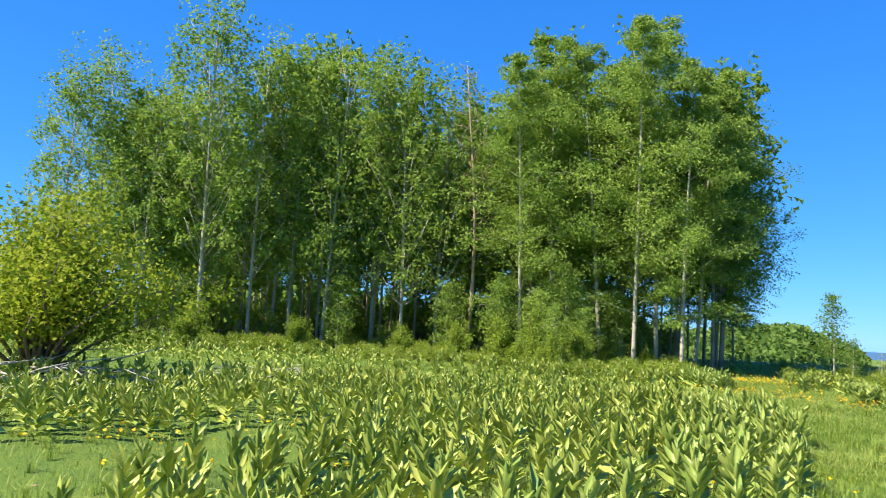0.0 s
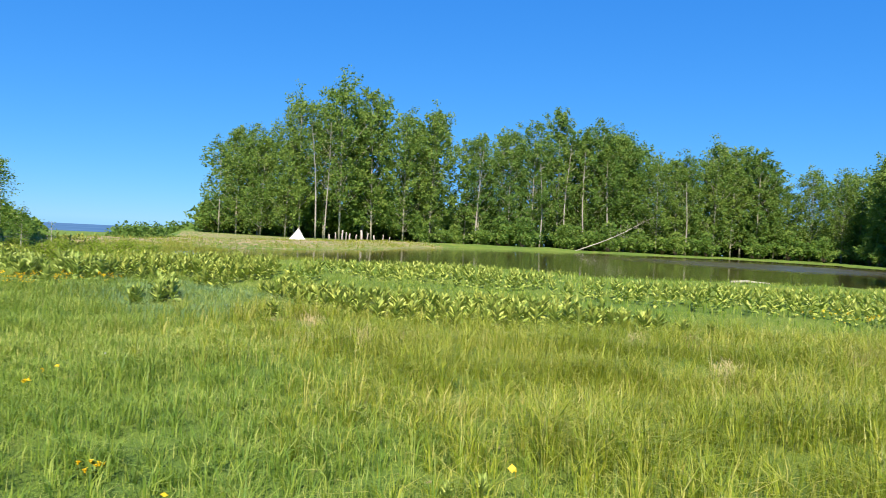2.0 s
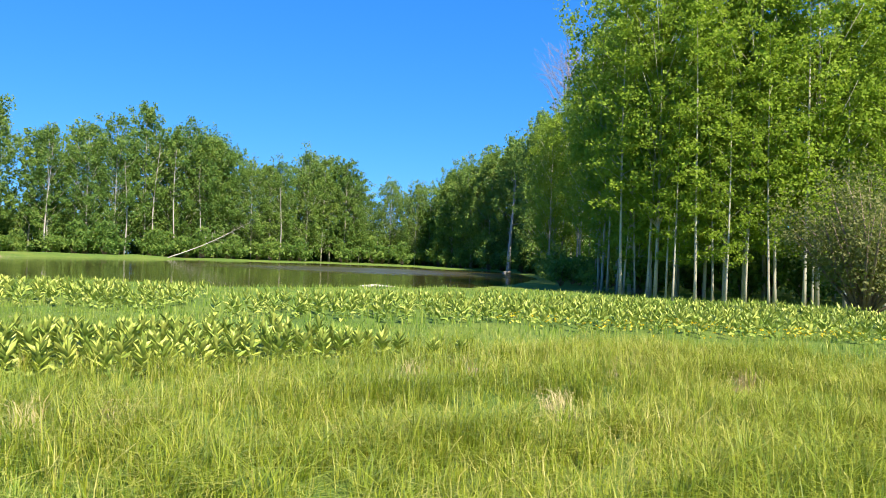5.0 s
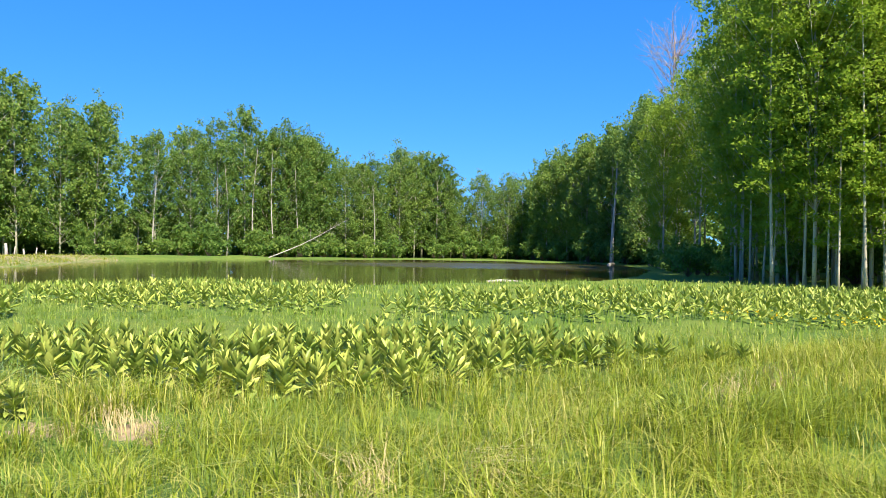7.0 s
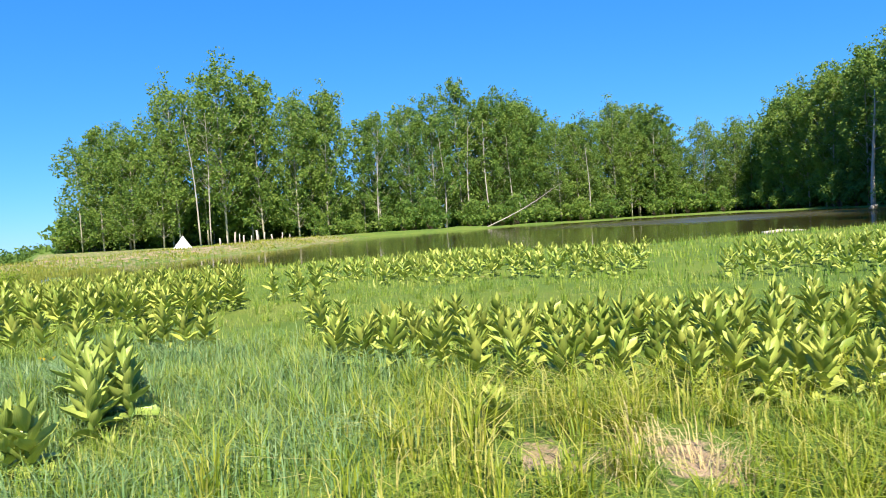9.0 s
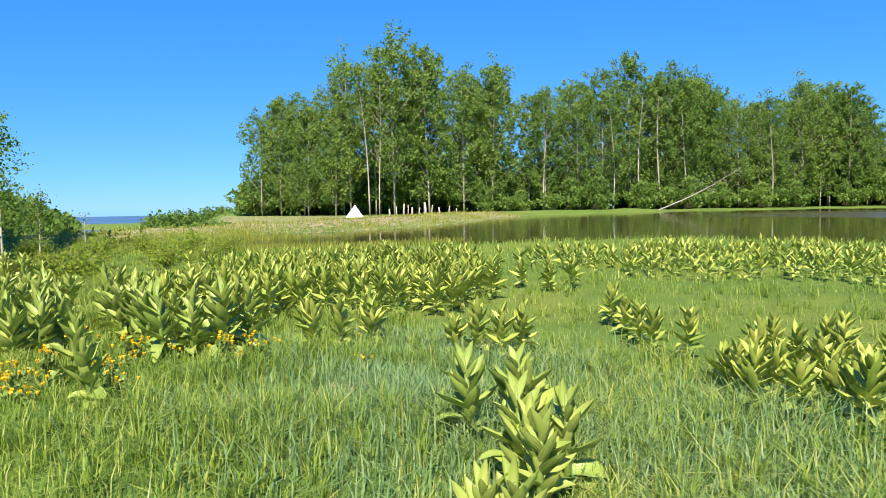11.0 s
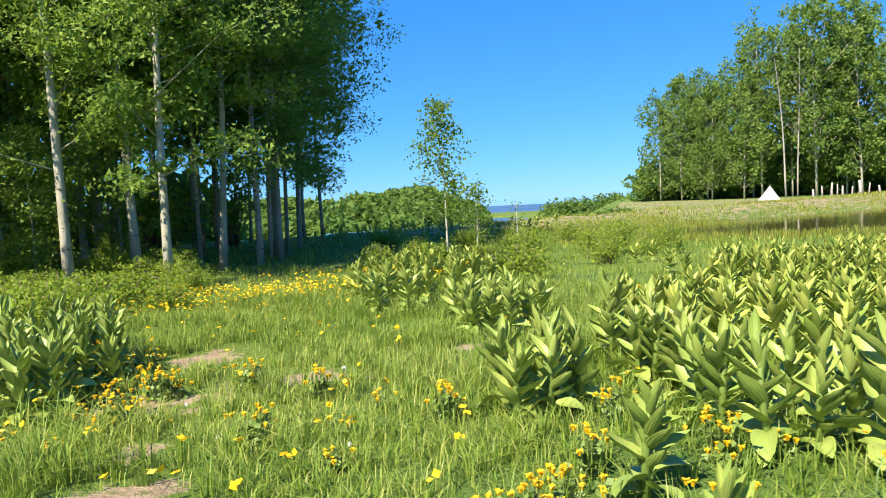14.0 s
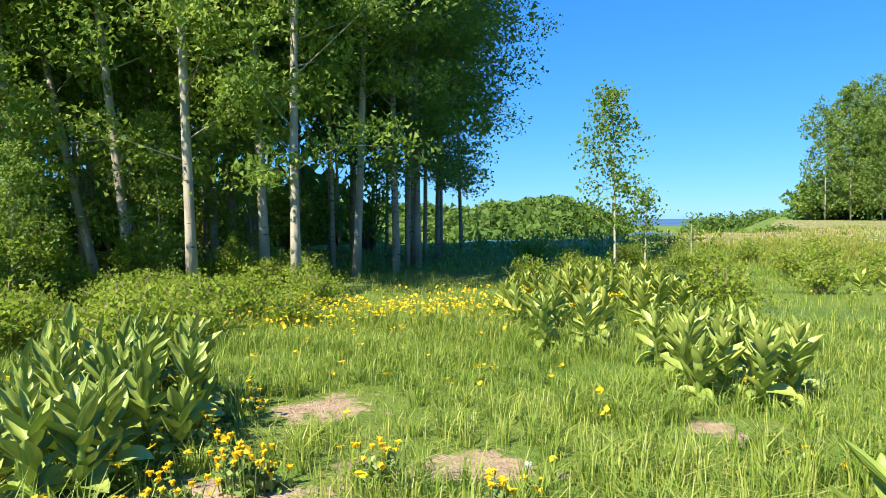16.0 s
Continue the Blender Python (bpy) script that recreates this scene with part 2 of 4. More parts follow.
# ---- mesh helpers ----
def mesh_object(name, verts, faces, mat, parent=None, smooth=False, uv=None, label=""):
    me = bpy.data.meshes.new(name)
    me.from_pydata(verts if isinstance(verts, list) else verts.tolist(), [], faces if isinstance(faces, list) else faces.tolist())
    me.materials.append(mat)
    if uv is not None:
        lay = me.uv_layers.new(name="UVMap")
        idx = np.empty(len(me.loops), dtype=np.int32)
        me.loops.foreach_get("vertex_index", idx)
        lay.data.foreach_set("uv", np.asarray(uv, dtype=np.float32)[idx].ravel())
    if smooth:
        me.polygons.foreach_set("use_smooth", np.ones(len(me.polygons), dtype=bool))
    me.update()
    ob = new(name, me)
    if parent is not None:
        ob.parent = parent
    if label:
        tagged(ob, label)
    return ob


def tube(points, radii, sides=7):
    """Vertices and faces of a tapered tube along points, closed at both ends."""
    pts = [Vector(p) for p in points]
    verts, faces = [], []
    for i, p in enumerate(pts):
        d = (pts[min(i + 1, len(pts) - 1)] - pts[max(i - 1, 0)]).normalized()
        u = d.orthogonal().normalized() if abs(d.z) < 0.95 else Vector((1, 0, 0))
        v = d.cross(u).normalized()
        u = v.cross(d)
        for k in range(sides):
            a = 2 * math.pi * k / sides
            q = p + (u * math.cos(a) + v * math.sin(a)) * radii[i]
            verts.append((q.x, q.y, q.z))
    n = len(pts)
    for i in range(n - 1):
        for k in range(sides):
            a, b = i * sides + k, i * sides + (k + 1) % sides
            faces.append((a, b, b + sides, a + sides))
    faces.append(tuple(range(sides))[::-1])
    faces.append(tuple(range((n - 1) * sides, n * sides)))
    return verts, faces


def joined(pieces):
    verts, faces = [], []
    for v, f in pieces:
        o = len(verts)
        verts += v
        faces += [tuple(i + o for i in q) for q in f]
    return verts, faces


def leaf_quads(centres, size, r, droop=0.0, aspect=0.8, flat=0.0, tri=False):
    """Small pointed leaves, one rhombic quad each, at the given centres in random directions."""
    n = len(centres)
    a = r.normal(size=(n, 3))
    a[:, 2] -= droop
    a /= np.linalg.norm(a, axis=1, keepdims=True)
    b = r.normal(size=(n, 3))
    if flat:
        b[:, 2] *= 1 - flat
        a[:, 2] *= 1 - flat
    b -= (b * a).sum(1, keepdims=True) * a
    b /= np.linalg.norm(b, axis=1, keepdims=True)
    s = size * r.uniform(0.65, 1.3, (n, 1))
    if tri:
        v = np.stack([centres - a * s * 0.6, centres + (a + b * aspect) * s * 0.5, centres + (a * 0.8 - b * aspect) * s * 0.5], 1)
        return v.reshape(-1, 3), np.arange(n * 3).reshape(n, 3)
    v = np.stack([centres - a * s * 0.5, centres + b * s * 0.5 * aspect, centres + a * s * 0.5, centres - b * s * 0.5 * aspect], 1)
    f = np.arange(n * 4).reshape(n, 4)
    return v.reshape(-1, 3), f


def inside(poly, x, y):
    """Whether points lie in a polygon (arrays)."""
    x, y = np.asarray(x, float), np.asarray(y, float)
    c = np.zeros(x.shape, bool)
    for (x0, y0), (x1, y1) in zip(poly, poly[1:] + poly[:1]):
        hit = ((y0 > y) != (y1 > y)) & (x < (x1 - x0) * (y - y0) / ((y1 - y0) or 1e-9) + x0)
        c ^= hit
    return c


def edge_distance(poly, x, y):
    x, y = np.asarray(x, float), np.asarray(y, float)
    d = np.full(x.shape, 1e9)
    for (x0, y0), (x1, y1) in zip(poly, poly[1:] + poly[:1]):
        dx, dy = x1 - x0, y1 - y0
        t = np.clip(((x - x0) * dx + (y - y0) * dy) / (dx * dx + dy * dy), 0, 1)
        d = np.minimum(d, np.hypot(x - x0 - t * dx, y - y0 - t * dy))
    return d


def scatter(poly, spacing, r, limit=5000):
    """Points in a polygon, none nearer to another than the spacing."""
    xs, ys = [p[0] for p in poly], [p[1] for p in poly]
    got = []
    area = (max(xs) - min(xs)) * (max(ys) - min(ys))
    for _ in range(int(min(60000, 6 * area / spacing**2))):
        p = (r.uniform(min(xs), max(xs)), r.uniform(min(ys), max(ys)))
        if not inside(poly, p[0], p[1]):
            continue
        if all((p[0] - q[0]) ** 2 + (p[1] - q[1]) ** 2 > spacing**2 for q in got):
            got.append(p)
            if len(got) >= limit:
                break
    return got


# ---- plan ----
POND = [(24.5, 40.5), (28.0, 35.0), (34.5, 31.5), (40.0, 27.0), (38.5, 20.0), (43.0, 16.0), (50.0, 9.5), (61.0, 6.5), (80.0, 3.5), (103.0, 4.0), (116.0, 12.0),
        (122.0, 26.0), (117.0, 41.0), (106.0, 51.0), (90.0, 57.5), (74.0, 57.0), (60.0, 50.0), (46.0, 46.5), (36.0, 47.0), (29.0, 45.5)]
BARE = [(11.35, 25.7, 0.85), (11.95, 27.35, 0.75), (12.7, 25.85, 0.75), (12.1, 25.85, 0.4), (10.3, 25.1, 0.5), (11.3, 24.5, 0.45), (14.25, 25.9, 0.5), (11.1, 23.55, 0.6), (16.0, 10.2, 0.5), (17.1, 9.5, 0.7), (17.5, 7.4, 0.8),
        (14.8, 8.5, 0.6), (16.9, 5.9, 0.5), (12.5, 12.7, 0.4), (13.9, 14.9, 0.4), (15.6, 25.5, 0.5), (10.2, 21.5, 0.7), (13.7, 15.65, 0.5), (13.9, 14.9, 0.6), (6.0, 21.0, 0.5), (14.3, 20.6, 0.5), (13.6, 20.9, 0.3)]
WATER_Z = -0.08


def height(x, y):
    x, y = np.asarray(x, float), np.asarray(y, float)
    z = 0.05 * np.sin(x * 0.9 + 1.3 * np.sin(y * 0.5)) * np.sin(y * 0.8 + 0.7) + 0.03 * np.sin(x * 2.3 + y * 1.7)
    z += 0.13 * np.exp(-(((x - 12.5) / 3.6) ** 2) - ((y - 22.6) / 3.6) ** 2)
    far = np.hypot(x - 20, y - 20)
    z *= np.clip(1.6 - far / 60, 0, 1)
    d = np.where(inside(POND, x, y), -1, 1) * edge_distance(POND, x, y)
    z = np.where(d < 3, (z + 0.0) * np.clip(d / 3, 0, 1), z)
    z += np.where(d < 0, -0.5 * (1 - np.exp(d * 0.8)) - 0.1, 0) + np.where(d >= 0, -0.1 * np.exp(-d / 0.7), 0)
    bank = np.exp(-((d - 5) / 3.5) ** 2) * np.clip((y - 44) / 8, 0, 1) * np.clip((far - 20) / 20, 0, 1)
    z += 0.45 * bank
    valley = np.clip((y - 56) / 34, 0, 1) * np.clip((50 + np.clip(y - 62, 0, 200) * 0.62 - x) / 9, 0, 1)
    z -= 7.0 * valley * valley * (3 - 2 * valley)
    drop = np.clip((far - 150) / 60, 0, 1) ** 2 * np.clip((y - 40 + 0.2 * x) / 60, 0, 1)
    z -= drop * (5 + np.clip(far - 165, 0, None) * 0.013)
    return z


def spread(lo, hi, step, reach):
    inner = list(np.arange(lo, hi, step))
    out, s = [], step
    a, b = inner[0], inner[-1]
    while b < reach:
        s *= 1.16
        a, b = a - s, b + s
        inner = [a] + inner + [b]
    return np.array(inner)


gx, gy = spread(-8, 32, 0.3, 4800), spread(2, 44, 0.3, 4800)
X, Y = np.meshgrid(gx, gy)
Z = height(X, Y)
nx, ny = len(gx), len(gy)
idx = np.arange(nx * ny).reshape(ny, nx)
quads = np.stack([idx[:-1, :-1], idx[:-1, 1:], idx[1:, 1:], idx[1:, :-1]], -1).reshape(-1, 4)
ground = mesh_object("ground", np.stack([X, Y, Z], -1).reshape(-1, 3), quads, M_GROUND, smooth=True)
bare = np.zeros(X.shape)
for bx, by, br in BARE:
    bare = np.maximum(bare, np.exp(-(((X - bx) / (br * 0.6)) ** 2 + ((Y - by) / (br * 0.45)) ** 2)))
shore = np.where(inside(POND, X, Y), -1, 1) * edge_distance(POND, X, Y)
bare = np.maximum(bare, 0.68 * np.exp(-((shore - 9.0) / 11.0) ** 2) * ((Y > 50 - 0.1 * X) & (X < 80) & (X > 22)))
bare = np.maximum(bare, 0.45 * ((Y > 50) & (X > 22) & (X < 84) & (Y < 112)))
ground.data.attributes.new("bare", "FLOAT", "POINT").data.foreach_set("value", bare.ravel().astype(np.float32))
tagged(ground, "green mountain meadow ground with bare soil patches", "ground", kind="structure")

px = [p[0] for p in POND]
py = [p[1] for p in POND]
water = mesh_object("water", [(min(px) - 3, min(py) - 3, WATER_Z), (max(px) + 3, min(py) - 3, WATER_Z), (max(px) + 3, max(py) + 3, WATER_Z), (min(px) - 3, max(py) + 3, WATER_Z)], [(0, 1, 2, 3)], M_WATER)
tagged(water, "still brown pond water reflecting trees and sky", "water", kind="structure")

# Sheet for the far plain; its haze is only the blue colour.
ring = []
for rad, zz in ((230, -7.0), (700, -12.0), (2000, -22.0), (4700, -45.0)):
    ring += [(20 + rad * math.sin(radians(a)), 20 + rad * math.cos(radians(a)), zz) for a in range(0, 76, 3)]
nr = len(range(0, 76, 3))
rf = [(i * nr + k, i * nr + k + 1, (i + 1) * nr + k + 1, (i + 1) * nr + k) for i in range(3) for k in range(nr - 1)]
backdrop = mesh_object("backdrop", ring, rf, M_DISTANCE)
tagged(backdrop, "far lowland plain with blue haze painted into its colour", "backdrop", kind="structure")


# ---- corn lilies ----
def leaf_mesh(name, length, width, start, bend, cup, segs=6):
    """A broad pleated leaf that starts at the origin and runs along +x, bending by the given angle."""
    verts, uv, faces = [], [], []
    x = z = 0.0
    ang = start
    for i in range(segs + 1):
        t = i / segs
        w = width * 0.5 * max(0.5 * (1 - t), (1 - abs(2 * t**0.82 - 1) ** 2.2) ** 0.8) if i < segs else 0.004
        for k, s in enumerate((-1, -0.5, 0, 0.5, 1)):
            lift = cup * abs(s) ** 1.2 * w * (1.0 - 0.5 * t)
            wave = 0.07 * w * math.sin(9 * t + k * 2.1)
            verts.append((x - math.sin(ang + bend * t) * (lift + wave), s * w * (1 - 0.25 * cup * abs(s)), z + math.cos(ang + bend * t) * (lift + wave)))
            uv.append(((s + 1) / 2 * 1.0, t))
        step = length / segs
        ang_now = ang + bend * t
        x += math.cos(ang_now) * step
        z += math.sin(ang_now) * step
    for i in range(segs):
        for k in range(4):
            a = i * 5 + k
            faces.append((a, a + 5, a + 6, a + 1))
    me = bpy.data.meshes.new(name)
    me.from_pydata(verts, [], faces)
    lay = me.uv_layers.new(name="UVMap")
    ids = np.empty(len(me.loops), dtype=np.int32)
    me.loops.foreach_get("vertex_index", ids)
    lay.data.foreach_set("uv", np.array(uv, dtype=np.float32)[ids].ravel())
    me.polygons.foreach_set("use_smooth", np.ones(len(me.polygons), dtype=bool))
    me.materials.append(M_HELL)
    me.update()
    return me


LEAVES = [leaf_mesh("leaf", 0.22, 0.14, 0.3, -1.1, 0.5), leaf_mesh("leaf", 0.25, 0.135, -0.35, 0.6, 0.7), leaf_mesh("leaf", 0.25, 0.12, -0.35, 0.55, 0.85), leaf_mesh("leaf", 0.21, 0.09, -0.25, 0.35, 1.05)]


def leaf_poses(r, tall):
    """Poses of the leaves of one plant: wide and hanging below, steep and folded at the tip."""
    n = int(r.integers(21, 27))
    out = []
    for i in range(n):
        t = i / (n - 1)
        z = tall * (0.08 + 0.66 * t)
        yaw = i * 137.5 + r.uniform(-45, 45)
        elev = (10 if t < 0.2 else 34 + 40 * t) + r.normal(0, 11)
        kind = 0 if t < 0.2 else 1 if t < 0.5 else 2 if t < 0.8 else 3
        s = (1.0 - 0.25 * abs(t - 0.4)) * r.uniform(0.75, 1.25) * (0.54 + 0.30 * tall / 0.65)
        out.append((kind, Matrix.Translation((0, 0, z)) @ Euler((0, 0, radians(yaw))).to_matrix().to_4x4() @ Matrix.Translation((0.012, 0, 0))
                    @ Euler((radians(r.uniform(-26, 26)), -radians(elev), 0)).to_matrix().to_4x4() @ Matrix.Scale(s, 4)))
    return out


def corn_lily(r, tall):
    root = new("corn_lily")
    v, f = tube([(0, 0, -0.05), (0.01, 0.0, tall * 0.45), (0.0, 0.012, tall * 0.85)], [0.022, 0.018, 0.006], 7)
    mesh_object("stem", v, f, M_STEM, root, smooth=True, label="thick green upright stem")
    for kind, m in leaf_poses(r, tall):
        ob = new("leaf", LEAVES[kind])
        ob.parent = root
        ob.matrix_basis = m
    tagged(root, "yellow-green corn lily with broad pleated leaves in meadow grass", "plant", "corn lilies of the meadow")
    return root


STANDS = {
    "front": ([(1.0, 9.0), (3.4, 8.6), (5.3, 9.8), (7.2, 12.6), (9.0, 17.0), (9.3, 20.5), (8.2, 21.0), (5.5, 18.5), (3.6, 15.6), (1.9, 15.2), (1.8, 12.2), (1.2, 10.6)], 0.34, 0.6, 0.84),
    "middle": ([(-9, 11), (-1.5, 12.5), (0.2, 14.8), (3.6, 15.6), (5.5, 18.5), (8.2, 21), (7, 22.5), (2, 22.5), (-2.5, 20), (-9, 20)], 0.36, 0.5, 0.7),
    "back": ([(-11, 23), (0, 25.5), (8, 24), (10.0, 27), (8.5, 31), (-11, 31.5)], 0.65, 0.5, 0.72),
    "left_clump": ([(10.2, 25.8), (10.6, 25.55), (11.0, 25.9), (11.3, 26.9), (11.1, 27.8), (10.2, 28.0)], 0.2, 0.58, 0.74),
    "clump_two": ([(14.45, 26.6), (14.6, 26.3), (15.2, 26.2), (15.6, 27.0), (15.7, 28.3), (15.0, 28.4)], 0.25, 0.52, 0.7),
    "clump_three": ([(14.3, 29.2), (14.6, 28.8), (15.4, 29.6), (17.5, 31), (17.5, 34), (14.8, 32)], 0.36, 0.5, 0.7),
    "trail": ([(14.5, 24.2), (14.5, 23.2), (15.2, 22.9), (17.0, 23.9), (17.4, 22.5), (19.6, 22.5), (22.5, 25.0), (23.5, 28.5), (21, 29.5), (17.5, 26.5), (15.2, 25.3)], 0.3, 0.52, 0.74),
    "strip": ([(15.2, 17.8), (15.1, 15.9), (15.1, 13.9), (15.6, 13.1), (17.5, 11.7), (18.2, 10.5), (19.0, 11.0), (18.8, 13), (18.0, 16), (17.4, 18.3), (16.2, 18.5)], 0.27, 0.4, 0.56),
    "far_strip": ([(24, 25.5), (23.8, 20.5), (24.5, 17.0), (29, 17.5), (29.5, 24)], 0.38, 0.46, 0.66),
    "shore_strip": ([(23.5, 15.5), (24.3, 10.3), (23.6, 5.6), (23.5, 2.5), (24, -2), (32, -3), (33, 4), (31, 10), (28, 15)], 0.42, 0.46, 0.68),
    "shade": ([(17, 45), (24, 42), (31, 50), (21, 55)], 0.9, 0.46, 0.7),
    "small_clump": ([(21.0, 22.2), (21.9, 22.0), (21.8, 23.2), (21.0, 23.1)], 0.33, 0.46, 0.66),
}
SINGLES = [(13.42, 23.9, 0.66), (13.55, 23.58, 0.7), (13.85, 23.7, 0.7), (13.7, 24.0, 0.7), (14.0, 24.2, 0.64), (13.35, 23.65, 0.5), (13.72, 23.78, 0.66), (12.92, 21.5, 0.5), (13.25, 22.35, 0.58),
           (14.05, 22.41, 0.72), (14.4, 22.05, 0.75), (14.72, 22.15, 0.72), (14.13, 22.81, 0.68), (14.6, 22.75, 0.7), (14.5, 23.5, 0.66), (14.67, 24.0, 0.66), (14.32, 23.15, 0.7), (14.9, 22.55, 0.7), (14.25, 22.3, 0.66), (14.55, 22.35, 0.7),
           (15.4, 22.1, 0.56), (15.5, 21.75, 0.6), (15.85, 21.65, 0.56), (16.2, 22.0, 0.62), (15.3, 21.9, 0.5), (16.0, 20.5, 0.6), (16.3, 20.2, 0.58), (16.1, 20.3, 0.55),
           (13.8, 18.7, 0.62), (13.55, 18.6, 0.6), (14.0, 18.9, 0.62), (13.85, 19.1, 0.6), (13.65, 18.4, 0.58), (13.45, 18.5, 0.5), (12.76, 18.15, 0.5), (12.7, 18.3, 0.46), (16.0, 20.75, 0.44), (13.3, 18.35, 0.56), (17.2, 19.3, 0.46), (17.6, 19.6, 0.5), (18.0, 19.9, 0.46), (18.3, 20.2, 0.5), (18.8, 20.4, 0.46), (17.0, 18.9, 0.5), (13.95, 15.95, 0.26),
           (8.75, 8.5, 0.22), (8.6, 8.65, 0.18), (19.5, 29.0, 0.5), (20.8, 31.9, 0.48), (21.1, 31.7, 0.5), (20.2, 30.2, 0.5), (21.3, 33.4, 0.48), (22.5, 32.5, 0.46), (16.93, 27.2, 0.5), (16.8, 26.25, 0.55), (17.0, 26.1, 0.5),
           (17.9, 10.0, 0.32), (18.2, 9.6, 0.3), (15.0, 10.9, 0.26)]
r_h = np.random.default_rng(21)
plants = list(SINGLES)
for poly, gap, low_t, high_t in STANDS.values():
    for x, y in scatter(poly, gap, r_h):
        plants.append((x, y, r_h.uniform(low_t, high_t)))
WAY = [(3.7, 4.5), (5.0, 6.3), (7.7, 10.0), (9.6, 13.1), (10.5, 17.3), (11.0, 19.0), (11.6, 22.1), (11.9, 24.5), (12.6, 28.0)]


def from_way(x, y):
    """Distance from the trodden line across the meadow."""
    x, y = np.asarray(x, float), np.asarray(y, float)
    d = np.full(x.shape, 1e9)
    for (x0, y0), (x1, y1) in zip(WAY, WAY[1:]):
        dx, dy = x1 - x0, y1 - y0
        t = np.clip(((x - x0) * dx + (y - y0) * dy) / (dx * dx + dy * dy), 0, 1)
        d = np.minimum(d, np.hypot(x - x0 - t * dx, y - y0 - t * dy))
    return d


plants.sort(key=lambda p: float(from_way(p[0], p[1])))
near_plants, far_plants = plants[:190], plants[190:]
LILY_TALL = (0.46, 0.55, 0.63, 0.71, 0.80)
kinds = [corn_lily(r_h, t) for t in LILY_TALL]
placed = 0
for x, y, t in near_plants:
    k = min(range(5), key=lambda i: abs(LILY_TALL[i] - t - r_h.uniform(-0.06, 0.06)))
    s = t / LILY_TALL[k]
    m = Matrix.Translation((x, y, float(height(x, y)))) @ Euler((radians(r_h.uniform(-6, 6)), radians(r_h.uniform(-6, 6)), r_h.uniform(0, 6.28))).to_matrix().to_4x4()
    if placed < 5:
        ob = kinds[placed]
        ob.matrix_basis = m
    else:
        ob = copy_thing(kinds[k], m)
        ob.scale = (s, s, s)
    placed += 1

fv, ff, o = [], [], 0
simple = []
for me in LEAVES:
    co = np.empty(len(me.vertices) * 3)
    me.vertices.foreach_get("co", co)
    co = co.reshape(7, 5, 3)[[0, 2, 4, 6]][:, [0, 2, 4]].reshape(-1, 3)
    simple.append(co)
lf = np.array([(i * 3 + k, i * 3 + k + 3, i * 3 + k + 4, i * 3 + k + 1) for i in range(3) for k in range(2)])
for x, y, t in far_plants:
    base = Matrix.Translation((x, y, float(height(x, y)))) @ Euler((0, 0, r_h.uniform(0, 6.28))).to_matrix().to_4x4()
    for kind, m in leaf_poses(r_h, t)[::(1 if from_way(x, y) < 11 else 2)]:
        mm = np.array(base @ m @ Matrix.Scale(0.95 if from_way(x, y) < 11 else 1.0, 4))
        fv.append(simple[kind] @ mm[:3, :3].T + mm[:3, 3])
        ff.append(lf + o)
        o += 12
stand = mesh_object("corn_lily_stand", np.concatenate(fv), np.concatenate(ff), M_HELL_FAR, smooth=True)
tagged(stand, "dense stands of yellow-green corn lilies in the meadow", "plants", kind="stuff")


# ---- grass ----
def blades(points, r, length, width, lean, yaw=None):
    """Bent grass blades, each a quad and a tip."""
    n = len(points)
    yaw = r.uniform(0, 2 * np.pi, n) if yaw is None else yaw
    px_, py_ = points[:, 0], points[:, 1]
    ang = r.uniform(0, 6.28, 9)
    frq = r.uniform(0.8, 4.5, 9)
    tuft = sum(np.sin((px_ * math.cos(a) + py_ * math.sin(a)) * q + 5 * a) for a, q in zip(ang, frq))
    tuft = np.clip(0.5 + tuft / 7, 0, 1)
    L = length * r.uniform(0.5, 1.2, n) * (0.65 + 0.85 * tuft)
    W = width * r.uniform(0.7, 1.3, n)
    le = lean * r.uniform(0.1, 1.0, n)
    d = np.stack([np.cos(yaw), np.sin(yaw), np.zeros(n)], 1)
    s = np.stack([-np.sin(yaw), np.cos(yaw), np.zeros(n)], 1)
    up = np.array([0, 0, 1.0])
    p0 = points
    p1 = p0 + (d * (le * 0.25)[:, None] + up) * (L * 0.5)[:, None]
    p2 = p0 + d * (le * L * 0.75)[:, None] + up * (L * (1 - 0.25 * le))[:, None]
    w = s * (W * 0.5)[:, None]
    v = np.stack([p0 - w, p0 + w, p1 + w * 0.8, p1 - w * 0.8, p2], 1).reshape(-1, 3)
    b = np.arange(n)[:, None] * 5
    f = [tuple(q) for q in (b + np.array([[0, 1, 2, 3]])).tolist()] + [tuple(q) for q in (b + np.array([[3, 2, 4]])).tolist()]
    return v, f


def bare_at(x, y):
    out = np.zeros(np.shape(x))
    for bx, by, br in BARE:
        out = np.maximum(out, np.exp(-(((x - bx) / (br * 0.6)) ** 2 + ((y - by) / (br * 0.45)) ** 2)))
    return out


SEDGE = [(8.2, 3.0), (20, 1), (21, 8), (17, 11.5), (15.2, 12.5), (14.8, 16), (13.2, 16.6), (12.2, 14.2), (11.2, 11.9), (10.1, 10.0), (9.1, 8.0)]
r_g = np.random.default_rng(5)


